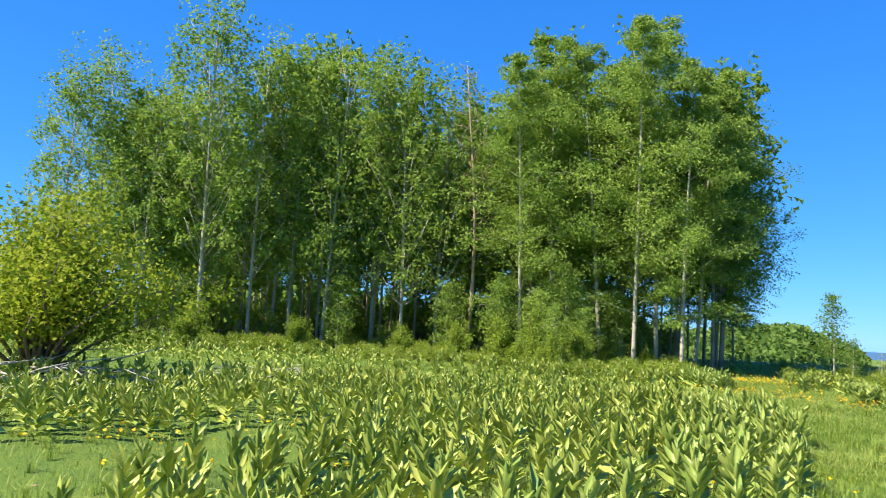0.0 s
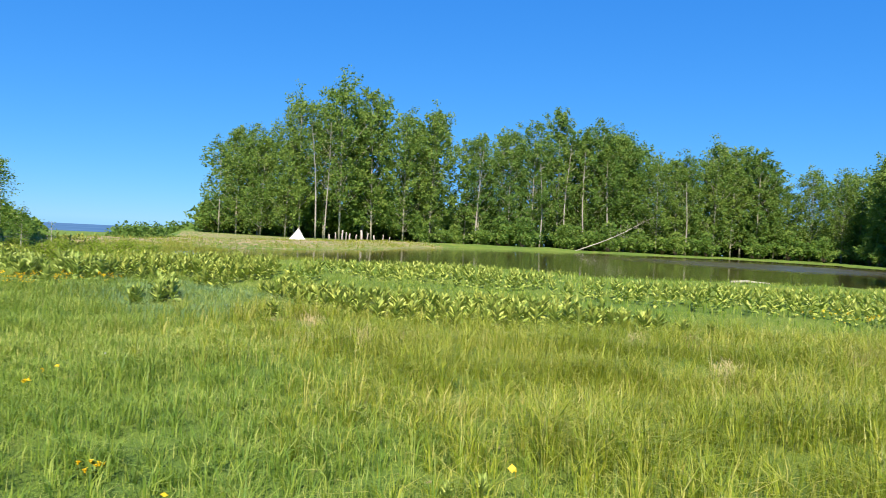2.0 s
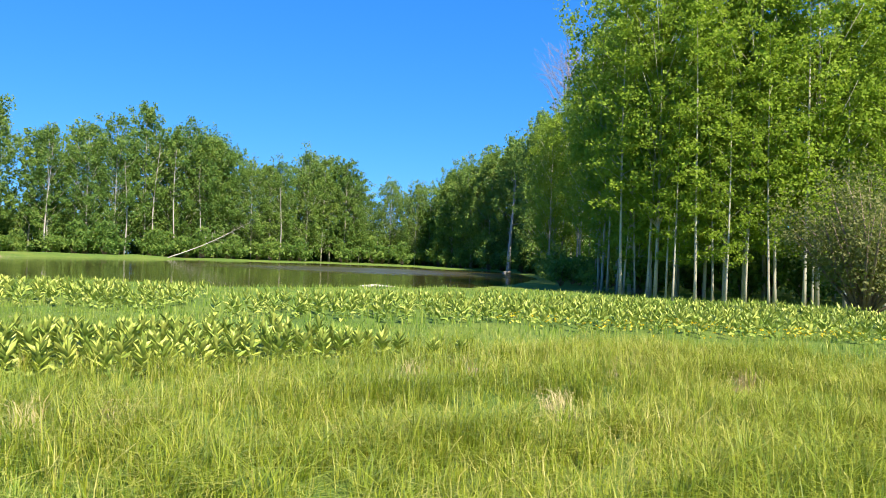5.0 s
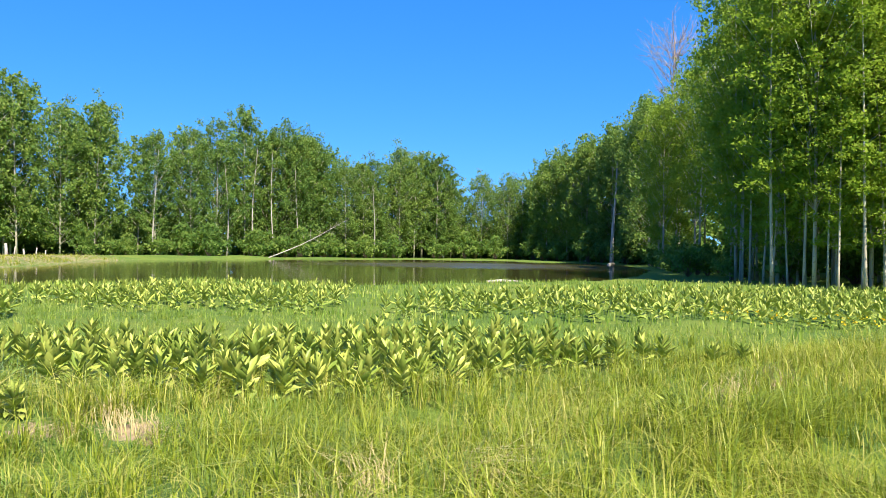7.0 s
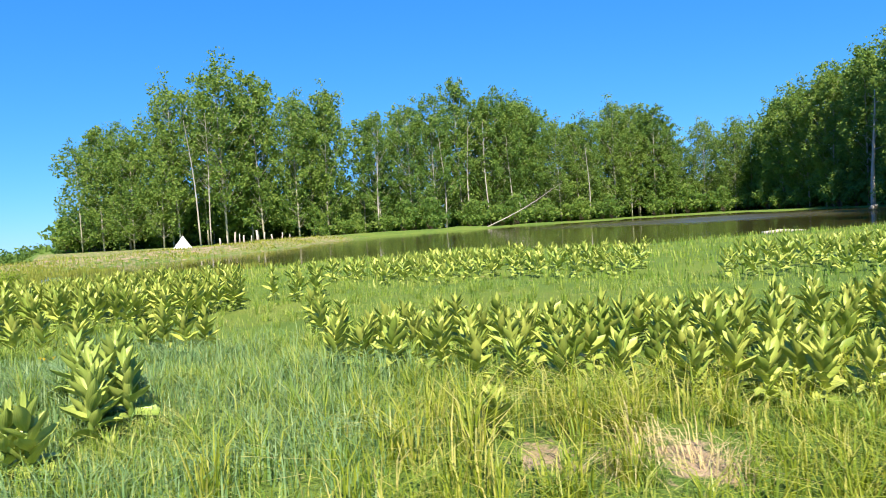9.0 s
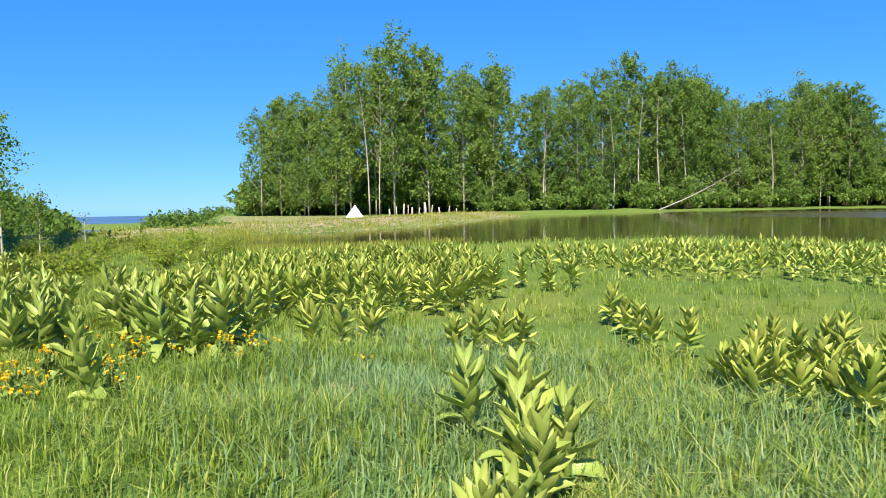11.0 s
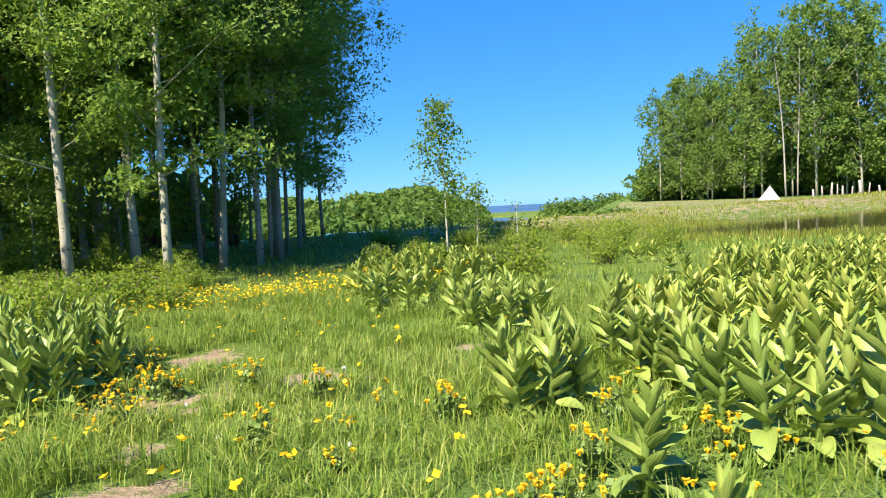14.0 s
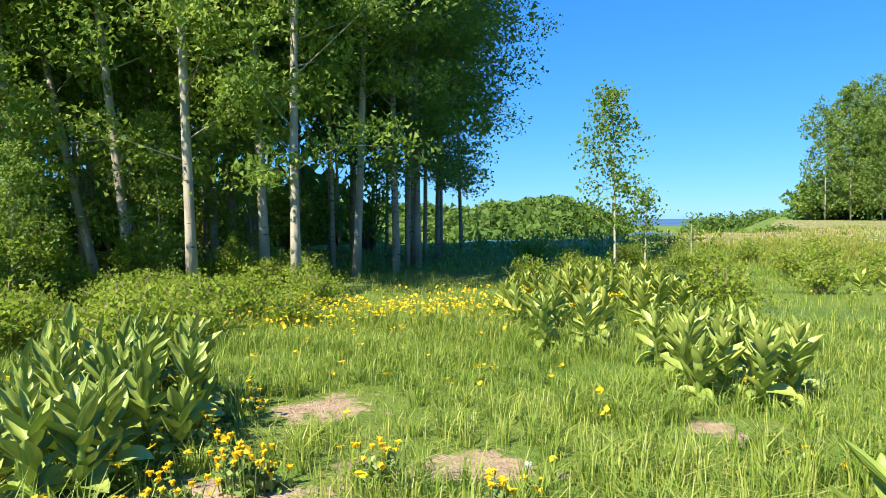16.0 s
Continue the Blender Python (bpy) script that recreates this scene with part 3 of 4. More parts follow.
def field(n, x0, x1, y0, y1, near, far, keep_sedge):
    x, y = r_g.uniform(x0, x1, n), r_g.uniform(y0, y1, n)
    d = from_way(x, y)
    ok = (d >= near) & (d < far) & (r_g.uniform(0, 1, n) > 1.7 * bare_at(x, y)) & ~inside(POND, x, y)
    soft = 0.9
    ok &= inside(SEDGE, x + r_g.normal(0, soft, n), y + r_g.normal(0, soft, n)) == keep_sedge
    clump = sum(np.sin((x * math.cos(a) + y * math.sin(a)) * q + 3 * a) for a, q in ((0.3, 2.1), (1.2, 3.7), (2.2, 2.9), (2.9, 5.3), (0.8, 6.1), (1.8, 1.3)))
    clump = np.clip(0.5 + clump / 5, 0, 1)
    ok &= r_g.uniform(0, 1, n) < 0.45 + 0.6 * clump
    x, y = x[ok], y[ok]
    return np.stack([x, y, height(x, y) - 0.01], 1)


def tufted(pts, per, wide):
    """Tufts of blades about each point, which lean away from the tuft's middle."""
    n = len(pts) * per
    yaw = r_g.uniform(0, 2 * np.pi, n)
    d = wide * np.sqrt(r_g.uniform(0, 1, n))
    p = np.repeat(pts, per, 0) + np.stack([np.cos(yaw) * d, np.sin(yaw) * d, np.zeros(n)], 1)
    return p, yaw + r_g.normal(0, 0.6, n)


def grass_object(name, pts, length, width, lean, mat, label, yaw=None):
    v, f = blades(pts, r_g, length, width, lean, yaw)
    tagged(mesh_object(name, v, f, mat), label, "grass", kind="stuff")


def meadow(name, pts, per, wide, length, width, lean, mat, label):
    p, yaw = tufted(pts, per, wide)
    grass_object(name, p, length, width, lean, mat, label, yaw)


grass_object("grass", np.concatenate([field(340000, 2, 19, 7, 33, 0, 5.5, False), field(170000, -8, 32, 3, 40, 5.5, 14, False)]), 0.14, 0.007, 1.5, M_GRASS, "short green meadow grass beside the trail")
meadow("grass_tufts", np.concatenate([field(17000, 2, 19, 7, 33, 0.0, 5.5, False), field(6000, -4, 30, 3, 40, 5.5, 12, False)]), 18, 0.05, 0.22, 0.0085, 1.6, M_GRASS, "fresh green tufts of meadow grass")
grass_object("far_grass", field(80000, -14, 46, -8, 52, 12, 40, False), 0.2, 0.03, 0.7, M_GRASS, "green grass in the further meadow")
grass_object("sedge", field(90000, 4, 21, 1, 17, 0, 20, True), 0.27, 0.008, 1.7, M_SEDGE, "tall yellow-green sedge with dry blades")
meadow("sedge_tufts", field(9500, 4, 21, 1, 17, 0, 20, True), 20, 0.06, 0.38, 0.0085, 2.0, M_SEDGE, "arching tufts of yellow-green sedge")


BLUE = [(12.6, 16.9), (14.9, 16.3), (15.3, 18.8), (17.2, 21.0), (16.0, 22.0), (14.6, 21.2), (13.2, 20.4)]
bx_, by_ = r_g.uniform(12, 18, 38000), r_g.uniform(16, 23, 38000)
ok = inside(BLUE, bx_ + r_g.normal(0, 0.5, 38000), by_ + r_g.normal(0, 0.5, 38000))
bx_, by_ = bx_[ok], by_[ok]
grass_object("blue_grass", np.stack([bx_, by_, height(bx_, by_)], 1), 0.21, 0.009, 1.5, M_BLUEGRASS, "soft blue-green grass between the corn lilies")
TUFTS = [(16.0, 10.2, 0.4), (17.1, 9.5, 0.5), (17.5, 7.4, 0.5), (14.8, 8.5, 0.4), (16.9, 5.9, 0.4), (12.8, 12.25, 0.3), (12.6, 12.75, 0.28), (12.2, 12.9, 0.25), (11.9, 13.3, 0.25), (13.9, 14.95, 0.35), (13.6, 15.2, 0.25), (13.75, 14.7, 0.3), (14.1, 15.2, 0.3)]
straw, straw_yaw = [], []
for n, (x, y, w) in enumerate(TUFTS):
    k = int(170 * w)
    a = np.stack([r_g.normal(x, w * 0.3, k), r_g.normal(y, w * 0.24, k)], 1)
    straw.append(np.column_stack([a, height(a[:, 0], a[:, 1])]))
    straw_yaw.append(r_g.normal(n * 2.2, 0.5, k))
grass_object("straw_tuft", np.concatenate(straw), 0.30, 0.006, 2.8, M_STRAW, "flattened tufts of dry straw in the sedge", np.concatenate(straw_yaw))
reeds = np.stack([r_g.uniform(20, 42, 26000), r_g.uniform(34, 50, 26000)], 1)
shore_d = np.where(inside(POND, reeds[:, 0], reeds[:, 1]), -1, 1) * edge_distance(POND, reeds[:, 0], reeds[:, 1])
reeds = reeds[(shore_d > -3.5) & (shore_d < 3.0) & (reeds[:, 0] < 36)]
grass_object("reeds", np.column_stack([reeds, np.maximum(height(reeds[:, 0], reeds[:, 1]), WATER_Z) - 0.02]), 0.2, 0.022, 0.6, M_REED, "yellow-green reeds along the shallow pond shore")


bank = np.stack([r_g.uniform(24, 82, 60000), r_g.uniform(46, 96, 60000)], 1)
bank_d = np.where(inside(POND, bank[:, 0], bank[:, 1]), -1, 1) * edge_distance(POND, bank[:, 0], bank[:, 1])
bank = bank[(bank_d > 0.3) & (bank_d < 14) & (r_g.uniform(0, 1, len(bank)) < 0.25 + 0.6 * (np.sin(bank[:, 0] * 0.7 + 2 * np.sin(bank[:, 1] * 0.3)) > 0))]
grass_object("bank_grass", np.column_stack([bank, height(bank[:, 0], bank[:, 1]) - 0.02]), 0.2, 0.05, 0.9, M_REED, "dry yellowing grass on the far pond bank")


# ---- trees ----
def aspen(seed, tall, crown_from, spread_r, n_leaf, leaf, girth, mats, label, group, n_limb=22, name="aspen_tree", tri=True, tight=0.52, rise=(0.05, 0.7)):
    """An aspen: bent tapered trunk, thin rising limbs, and a crown of leaf tufts with gaps."""
    r = np.random.default_rng(seed)
    root = new(name)
    lx, ly = r.normal(0, 0.025, 2) * tall
    ph = r.uniform(0, 6.28)

    def axis(t):
        return np.array([lx * t**1.4 + 0.012 * tall * math.sin(3 * t + ph) * t, ly * t**1.4 + 0.012 * tall * math.cos(2.6 * t + ph) * t, tall * t])

    ts = np.linspace(0, 0.97, 12)
    pts = [axis(t) - np.array([0, 0, 0.25]) * (t == 0) for t in ts]
    rad = [girth * (1.25 if i == 0 else 1.0) * (1 - 0.9 * t) for i, t in enumerate(ts)]
    v, f = tube(pts, rad, 9)
    limbs, centres = [(v, f)], []
    for i in range(n_limb):
        t = crown_from + (0.97 - crown_from) * ((i + r.uniform(0, 0.8)) / n_limb)
        u = (t - crown_from) / (1 - crown_from)
        prof = (0.55 + 0.45 * math.sin(math.pi * min(1, u * 0.85 + 0.2))) * (1 - u**4 * 0.6)
        reach = spread_r * prof * r.uniform(0.65, 1.15)
        yaw = i * 2.4 + r.uniform(-0.6, 0.6)
        a = axis(t)
        end = a + np.array([math.cos(yaw) * reach, math.sin(yaw) * reach, reach * r.uniform(*rise)])
        mid = (a + end) / 2 + np.array([0, 0, 0.12 * reach])
        limbs.append(tube([a, mid, end], [girth * 0.19 * (1 - 0.5 * u), girth * 0.10 * (1 - 0.5 * u), 0.005], 5))
        for s in np.linspace(0.3, 1.05, 6):
            p = a * (1 - s) + end * s + np.array([0, 0, 0.12 * reach * 4 * s * (1 - s)])
            centres.append((p, 0.16 + 0.20 * reach * (0.5 + 0.5 * s)))
    for s in np.linspace(0.72, 0.93, 4):
        centres.append((axis(s), 0.35 + 0.6 * spread_r * (1 - s)))
    v, f = joined(limbs)
    mesh_object("trunk", v, f, mats[0], root, smooth=True, label="slender pale aspen trunk with dark knots and thin limbs")
    per = n_leaf // len(centres) + 1
    pts = []
    for p, s in centres:
        k = int(per * r.uniform(0.45, 1.55))
        sub = p + r.uniform(-0.9, 0.9, (4, 3)) * np.array([s, s, s * 0.75])
        q = sub[r.integers(0, 4, k)] + np.clip(r.normal(0, 1, (k, 3)), -1.7, 1.7) * np.array([s * tight, s * tight, s * tight * 0.6])
        pts.append(q)
    pts = np.concatenate(pts)
    v, f = leaf_quads(pts, leaf, r, 0.3, tri=tri)
    mesh_object("crown", v, f, mats[2], root, label="loose green leaf crown with gaps")
    tagged(root, label, "tree", group)
    return root


def upright_aspen(seed, tall, crown_from, wide, n_leaf, leaf, girth, mats, label, group, n_clump=46):
    """A forest aspen: straight trunk, steep limbs, and an upright crown of many small leaf sprays."""
    r = np.random.default_rng(seed)
    root = new("aspen_tree")
    lx, ly = r.normal(0, 0.02, 2) * tall
    ts = np.linspace(0, 0.96, 9)
    v, f = tube([(lx * t * t, ly * t * t, tall * t - 0.25 * (t == 0)) for t in ts], [girth * (1 - 0.88 * t) for t in ts], 8)
    limbs, pts = [(v, f)], []
    per = n_leaf // n_clump
    lobes = r.uniform(0, 6.28, 3)
    for i in range(n_clump):
        u = (i + r.uniform(0, 1)) / n_clump
        yaw = i * 2.4 + r.uniform(-0.5, 0.5)
        prof = math.sqrt(1 - (max(0.0, u - 0.45) / 0.58) ** 2) * (0.62 + 0.38 * min(1.0, u / 0.3)) * (1 + 0.25 * math.sin(2 * yaw + lobes[0] + 5 * u))
        d = wide * max(0.18, prof) * math.sqrt(r.uniform(0.12, 1.0))
        h = crown_from + (1 - crown_from) * u
        c = np.array([lx * h * h + math.cos(yaw) * d, ly * h * h + math.sin(yaw) * d, tall * h])
        low = max(crown_from * 0.7, h - 0.09 - 0.5 * d / tall)
        a = np.array([lx * low * low, ly * low * low, tall * low])
        limbs.append(tube([a, (a + c) / 2 + np.array([0, 0, -0.1 * d]), c], [girth * 0.24 * (1 - 0.7 * low), girth * 0.13, 0.01], 4))
        sz = wide * r.uniform(0.17, 0.32)
        k = int(per * r.uniform(0.6, 1.4))
        sub = c + r.normal(0, 0.7, (6, 3)) * np.array([sz, sz, sz * 1.25])
        pts.append(sub[r.integers(0, 6, k)] + np.clip(r.normal(0, 1, (k, 3)), -1.9, 1.9) * np.array([sz * 0.33, sz * 0.33, sz * 0.36]))
    v, f = joined(limbs)
    mesh_object("trunk", v, f, mats[0], root, smooth=True, label="slender pale aspen trunk with thin steep limbs")
    v, f = leaf_quads(np.concatenate(pts), leaf, r, 0.3, tri=True)
    mesh_object("crown", v, f, mats[1], root, label="upright green leaf crown with gaps")
    tagged(root, label, "tree", group)
    return root


def plant_trees(kinds, spots, r, size, wide=1.0):
    used = set()
    for x, y, s, *lean in spots:
        k = int(r.integers(0, len(kinds)))
        tip = lean[0] if lean else 0.0
        m = Matrix.Translation((x, y, float(height(x, y)))) @ Euler((radians(r.uniform(-1.5, 1.5)), radians(tip + r.uniform(-1.5, 1.5)), 0)).to_matrix().to_4x4() @ Euler((0, 0, r.uniform(0, 6.28))).to_matrix().to_4x4()
        if k not in used:
            used.add(k)
            kinds[k].matrix_basis = m
            ob = kinds[k]
        else:
            ob = copy_thing(kinds[k], m)
        f = s / size
        ob.scale = (f * wide, f * wide, f * r.uniform(0.96, 1.04))
    for k in set(range(len(kinds))) - used:
        for c in list(kinds[k].children):
            bpy.data.objects.remove(c)
        bpy.data.objects.remove(kinds[k])


r_t = np.random.default_rng(11)
GROVE = [(-14, 32.5), (-6, 35), (1, 37), (8, 37), (13.5, 37.2), (17, 41), (19.5, 50), (10, 58), (-16, 56)]
# Front and near trees wear the leaves with painted sunlight, inner ones the plain leaves.
front_kinds = [aspen(90 + i, 15, cf, sp, 25000, 0.095, 0.10, (M_BARK, M_BARK, M_ASPEN_SUNLIT), "tall aspen with pale trunk at the grove front", "aspens of the grove front", 40, tight=0.34)
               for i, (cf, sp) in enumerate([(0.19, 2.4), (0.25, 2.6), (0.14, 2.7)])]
edge_kinds = [aspen(97, 15, 0.17, 3.1, 26000, 0.09, 0.10, (M_BARK_SHADE, M_BARK, M_ASPEN), "leafy aspen with low spreading branches at the grove corner", "aspens of the grove front", 44, tight=0.34, rise=(-0.18, 0.3))]
near_kinds = [upright_aspen(100 + i, 15, cf, sp, 7500, 0.15, 0.10, (M_BARK, M_ASPEN_SUNLIT), "tall aspen with pale trunk in the near grove", "aspens of the near grove", 64)
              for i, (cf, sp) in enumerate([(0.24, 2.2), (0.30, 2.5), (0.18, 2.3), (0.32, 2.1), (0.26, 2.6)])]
inner_kinds = [upright_aspen(150 + i, 15, cf, sp, 1700, 0.28, 0.075, (M_BARK_SHADE, M_ASPEN), "slim aspen inside the near grove, shade painted into its bark", "aspens inside the near grove", 40)
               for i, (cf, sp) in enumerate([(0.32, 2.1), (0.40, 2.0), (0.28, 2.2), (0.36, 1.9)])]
FRONT = [(8.31, 38.1, -11), (9.14, 37.0, -7), (10.32, 35.95, -3), (12.12, 35.2, 0), (13.55, 38.4, 4), (7.2, 37.4, -8), (5.6, 36.4, -5), (10.5, 39.6, -2), (11.6, 37.4, 1)]
CORNER = [(15.3, 40.2, 0), (15.6, 42.0, 1), (17.0, 45.2, 2), (14.6, 39.2, 0)]


def grove_tall(x, y):
    return 13.0 if -1.0 < x < 4.5 else 15.0 if x > 4 else 14.3 if x > -8 else 11.4


plant_trees(front_kinds, [(x, y, grove_tall(x, y) * r_t.uniform(0.92, 1.05), a) for x, y, a in FRONT], r_t, 15)
plant_trees(edge_kinds, [(x, y, 14.5 * r_t.uniform(0.92, 1.05), a) for x, y, a in CORNER], r_t, 15)
spots = [(x, y, grove_tall(x, y) * r_t.uniform(0.9, 1.05)) for x, y in scatter([(-14, 32.5), (-6, 35), (0, 36.6), (2.4, 37), (2.4, 39), (-6, 38), (-14, 35.5)], 1.9, r_t, 18)]
plant_trees(near_kinds, spots, r_t, 15)
INNER = [(-14, 35), (-6, 38), (1, 39), (8, 38.5), (13.5, 38.5), (17, 42), (19.5, 50), (10, 58), (-16, 56)]
plant_trees(inner_kinds, [(x, y, grove_tall(x, y) * r_t.uniform(0.8, 1.06)) for x, y in scatter(INNER, 1.75, r_t, 120)], r_t, 15)

bank_kinds = [upright_aspen(200 + i, 16, cf, sp, 9000, 0.24, 0.11, (M_BARK, M_BANK), "leafy aspen on the far pond bank", "aspens of the far bank", nc)
              for i, (cf, sp, nc) in enumerate([(0.12, 3.0, 70), (0.18, 3.4, 76), (0.10, 2.6, 60), (0.26, 3.1, 64), (0.15, 2.3, 52)])]
bank_back = [upright_aspen(220 + i, 16, cf, sp, 3000, 0.34, 0.11, (M_BARK, M_BANK), "aspen standing deeper in the far bank woods", "aspens deeper in the far bank woods", 40)
             for i, (cf, sp) in enumerate([(0.12, 3.5), (0.2, 3.2), (0.1, 3.6)])]
BANK_LINE = [(78.5, 98, 15.5), (80, 95, 16.5), (81, 91, 14.5), (82, 86, 16), (85, 83, 20.5), (88, 80, 22), (91, 78, 21), (95, 75, 20), (99, 72, 20.5), (103, 69.5, 17.5), (108, 66, 19), (113, 63, 20),
             (118, 60, 22), (124, 56, 21), (130, 52, 19.8), (136, 47, 16.3), (142, 42, 19.3), (148, 37, 19.4), (153, 31, 14.3), (156, 25, 16.4), (151, 19, 16.4), (143, 14, 16.5), (135, 10, 19), (126, 6, 19.4), (117, 3, 19.2),
             (108, 1, 19), (100, 0, 18.5), (92, -1, 18.5)]
BANK_STEPS = []
for (x0, y0, h0), (x1, y1, h1) in zip(BANK_LINE, BANK_LINE[1:]):
    n = max(1, round(math.hypot(x1 - x0, y1 - y0) / 4.6))
    BANK_STEPS += [(x0 + (x1 - x0) * k / n, y0 + (y1 - y0) * k / n, h0 + (h1 - h0) * k / n) for k in range(n)]
spots, deep = [], []
for x, y, s in BANK_STEPS:
    away = math.hypot(x - 10, y - 15)
    dx, dy = (x - 10) / away, (y - 15) / away
    for k in range(3):
        side = r_t.normal(0, 1.5)
        (spots if k == 0 else deep).append((x + dx * (k * 4 + 1) - dy * side, y + dy * (k * 4 + 1) + dx * side, s * (r_t.uniform(0.92, 1.06) if k == 0 else r_t.uniform(0.85, 1.02))))
plant_trees(bank_kinds, spots, r_t, 16)
plant_trees(bank_back, deep, r_t, 16)

right_kinds = [upright_aspen(300 + i, 18, cf, sp, 9000, 0.165, 0.10, (M_BARK, M_ASPEN_LIT), "tall aspen in the sunlit grove beyond the pond", "aspens of the pond grove", 60)
               for i, (cf, sp) in enumerate([(0.2, 2.3), (0.28, 2.5), (0.16, 2.2), (0.33, 2.4)])]
RIGHT = [(84, -2), (74, 0.5), (66, 1), (58, 1.5), (50, 1.5), (44, 0.5), (41, -6), (42, -14), (44, -24), (60, -26), (74, -12)]
spots = [(x, y, 18 * r_t.uniform(0.88, 1.08)) for x, y in scatter(RIGHT, 3.4, r_t, 48)]
spots += [(43.3, 0.7, 17.5), (47, 1.2, 18.5), (41.8, -3.0, 17), (52, 2.0, 18), (80.5, 2.3, 15.5), (83.5, 2.1, 17), (76.5, 2.6, 14), (79, 1.2, 17)]
plant_trees(right_kinds, spots, r_t, 18)
slim_kinds = [aspen(330 + i, 16, cf, sp, 4200, 0.16, 0.075, (M_BARK, M_BARK, M_ASPEN_LIT), "slim white-stemmed aspen at the sunlit grove edge", "slim aspens of the pond grove", 34, tight=0.5)
              for i, (cf, sp) in enumerate([(0.16, 1.5), (0.24, 1.4), (0.12, 1.7)])]
SLIM_EDGE = [(54, 2.2), (44, 2.2), (40.6, 0.0), (39.2, -8), (40, -18), (42.5, -18), (41.5, -7), (43.2, -0.6), (54, 0.4)]
plant_trees(slim_kinds, [(x, y, 16.5 * r_t.uniform(0.6, 1.1)) for x, y in scatter(SLIM_EDGE, 0.95, r_t, 56)], r_t, 16)


# ---- shrubs ----
def shrub(seed, wide, tall, n_leaf, leaf, mat, label, group, name="shrub", twigs=14, twig_mat=None, bare_below=0.03):
    r = np.random.default_rng(seed)
    root = new(name)
    stems, pts = [], []
    for i in range(twigs):
        yaw = r.uniform(0, 6.28)
        out = wide * r.uniform(0.15, 1.0) * 0.5
        end = np.array([math.cos(yaw) * out, math.sin(yaw) * out, tall * r.uniform(0.55, 1.0) * (1 - 0.45 * (2 * out / wide) ** 2)])
        mid = end * np.array([0.45, 0.45, 0.55]) + r.normal(0, 0.05 * tall, 3)
        stems.append(tube([(0.05 * math.cos(yaw), 0.05 * math.sin(yaw), -0.08), mid, end], [0.012 * tall, 0.008 * tall, 0.004], 5))
        k = n_leaf // twigs
        t = r.uniform(0.35, 1.05, k)[:, None]
        q = (1 - t) ** 2 * 0 + 2 * t * (1 - t) * mid + t**2 * end
        pts.append(q + np.clip(r.normal(0, 1, (k, 3)), -1.6, 1.6) * np.array([0.065 * wide, 0.065 * wide, 0.06 * tall]))
    pts = np.concatenate(pts)
    pts = pts[pts[:, 2] > bare_below * (1 + r.normal(0, 0.25, len(pts)))]
    v, f = joined(stems)
    mesh_object("stem", v, f, twig_mat or M_TWIG, root, smooth=True)
    v, f = leaf_quads(pts, leaf, r, 0.0, tri=True)
    mesh_object("foliage", v, f, mat, root)
    tagged(root, label, "shrub", group)
    return root


def set_at(ob, x, y, s=1.0, yaw=0.0):
    ob.matrix_basis = Matrix.Translation((x, y, float(height(x, y)))) @ Euler((0, 0, yaw)).to_matrix().to_4x4() @ Matrix.Scale(s, 4)


set_at(shrub(1, 5.6, 4.2, 22000, 0.09, M_YELLOWBUSH, "large yellow-green bush with bare brown lower branches", "", "bush", 40, bare_below=0.9), -5.2, 19.2)
set_at(shrub(2, 7.0, 5.6, 20000, 0.10, M_WILLOW, "large grey-green willow bush at the meadow edge", "", "bush", 44, bare_below=0.7), 34.0, -4.4)
low = [shrub(10 + i, 1.6, 0.8, 1500, 0.06, M_SHRUB, "low leafy green shrub at the grove edge", "shrubs at the grove edge", twigs=30) for i in range(3)]
EDGE = [(-12, 30), (-4, 32.5), (3, 32.5), (8, 30), (10.6, 29.6), (12.2, 32.4), (13.2, 34.6), (12.5, 37), (4, 38.5), (-6, 37), (-13, 34)]
first = True
for n, (x, y) in enumerate(scatter(EDGE, 0.85, r_t, 130) + scatter([(16.5, 31.5), (18.5, 30.5), (24, 34), (26, 40), (19, 42), (16.5, 36)], 1.6, r_t, 24)):
    s, yaw = (r_t.uniform(0.5, 1.0) if n < 130 else r_t.uniform(0.5, 0.95)), r_t.uniform(0, 6.28)
    if n < 3:
        set_at(low[n], x, y, s, yaw)
    else:
        ob = copy_thing(low[n % 3], Matrix.Translation((x, y, float(height(x, y)))) @ Euler((0, 0, yaw)).to_matrix().to_4x4())
        ob.scale = (s, s, s)

young = [shrub(30 + i, 2.0, 2.7, 4200, 0.095, M_SHRUB, "bright leafy young aspen growth at the grove front", "young growth at the grove front", twigs=22) for i in range(2)]
for n, (x, y, s) in enumerate([(4.6, 34.2, 1.2), (6.0, 33.6, 1.35), (7.2, 34.3, 1.1), (8.2, 35.4, 0.8), (3.0, 34.8, 1.0), (0.6, 35.0, 0.8), (-3.5, 34.0, 0.9), (-7.5, 33.0, 1.0), (9.3, 36.2, 0.7), (11.0, 36.6, 0.6), (7.6, 33.0, 1.0), (6.4, 31.6, 0.8), (5.2, 32.4, 0.7)]):
    if n < 2:
        set_at(young[n], x, y, 0.7 * s, n)
    else:
        ob = copy_thing(young[n % 2], Matrix.Translation((x, y, float(height(x, y)))) @ Euler((0, 0, n * 1.3)).to_matrix().to_4x4())
        ob.scale = (0.8 * s, 0.7 * s, 0.7 * s)

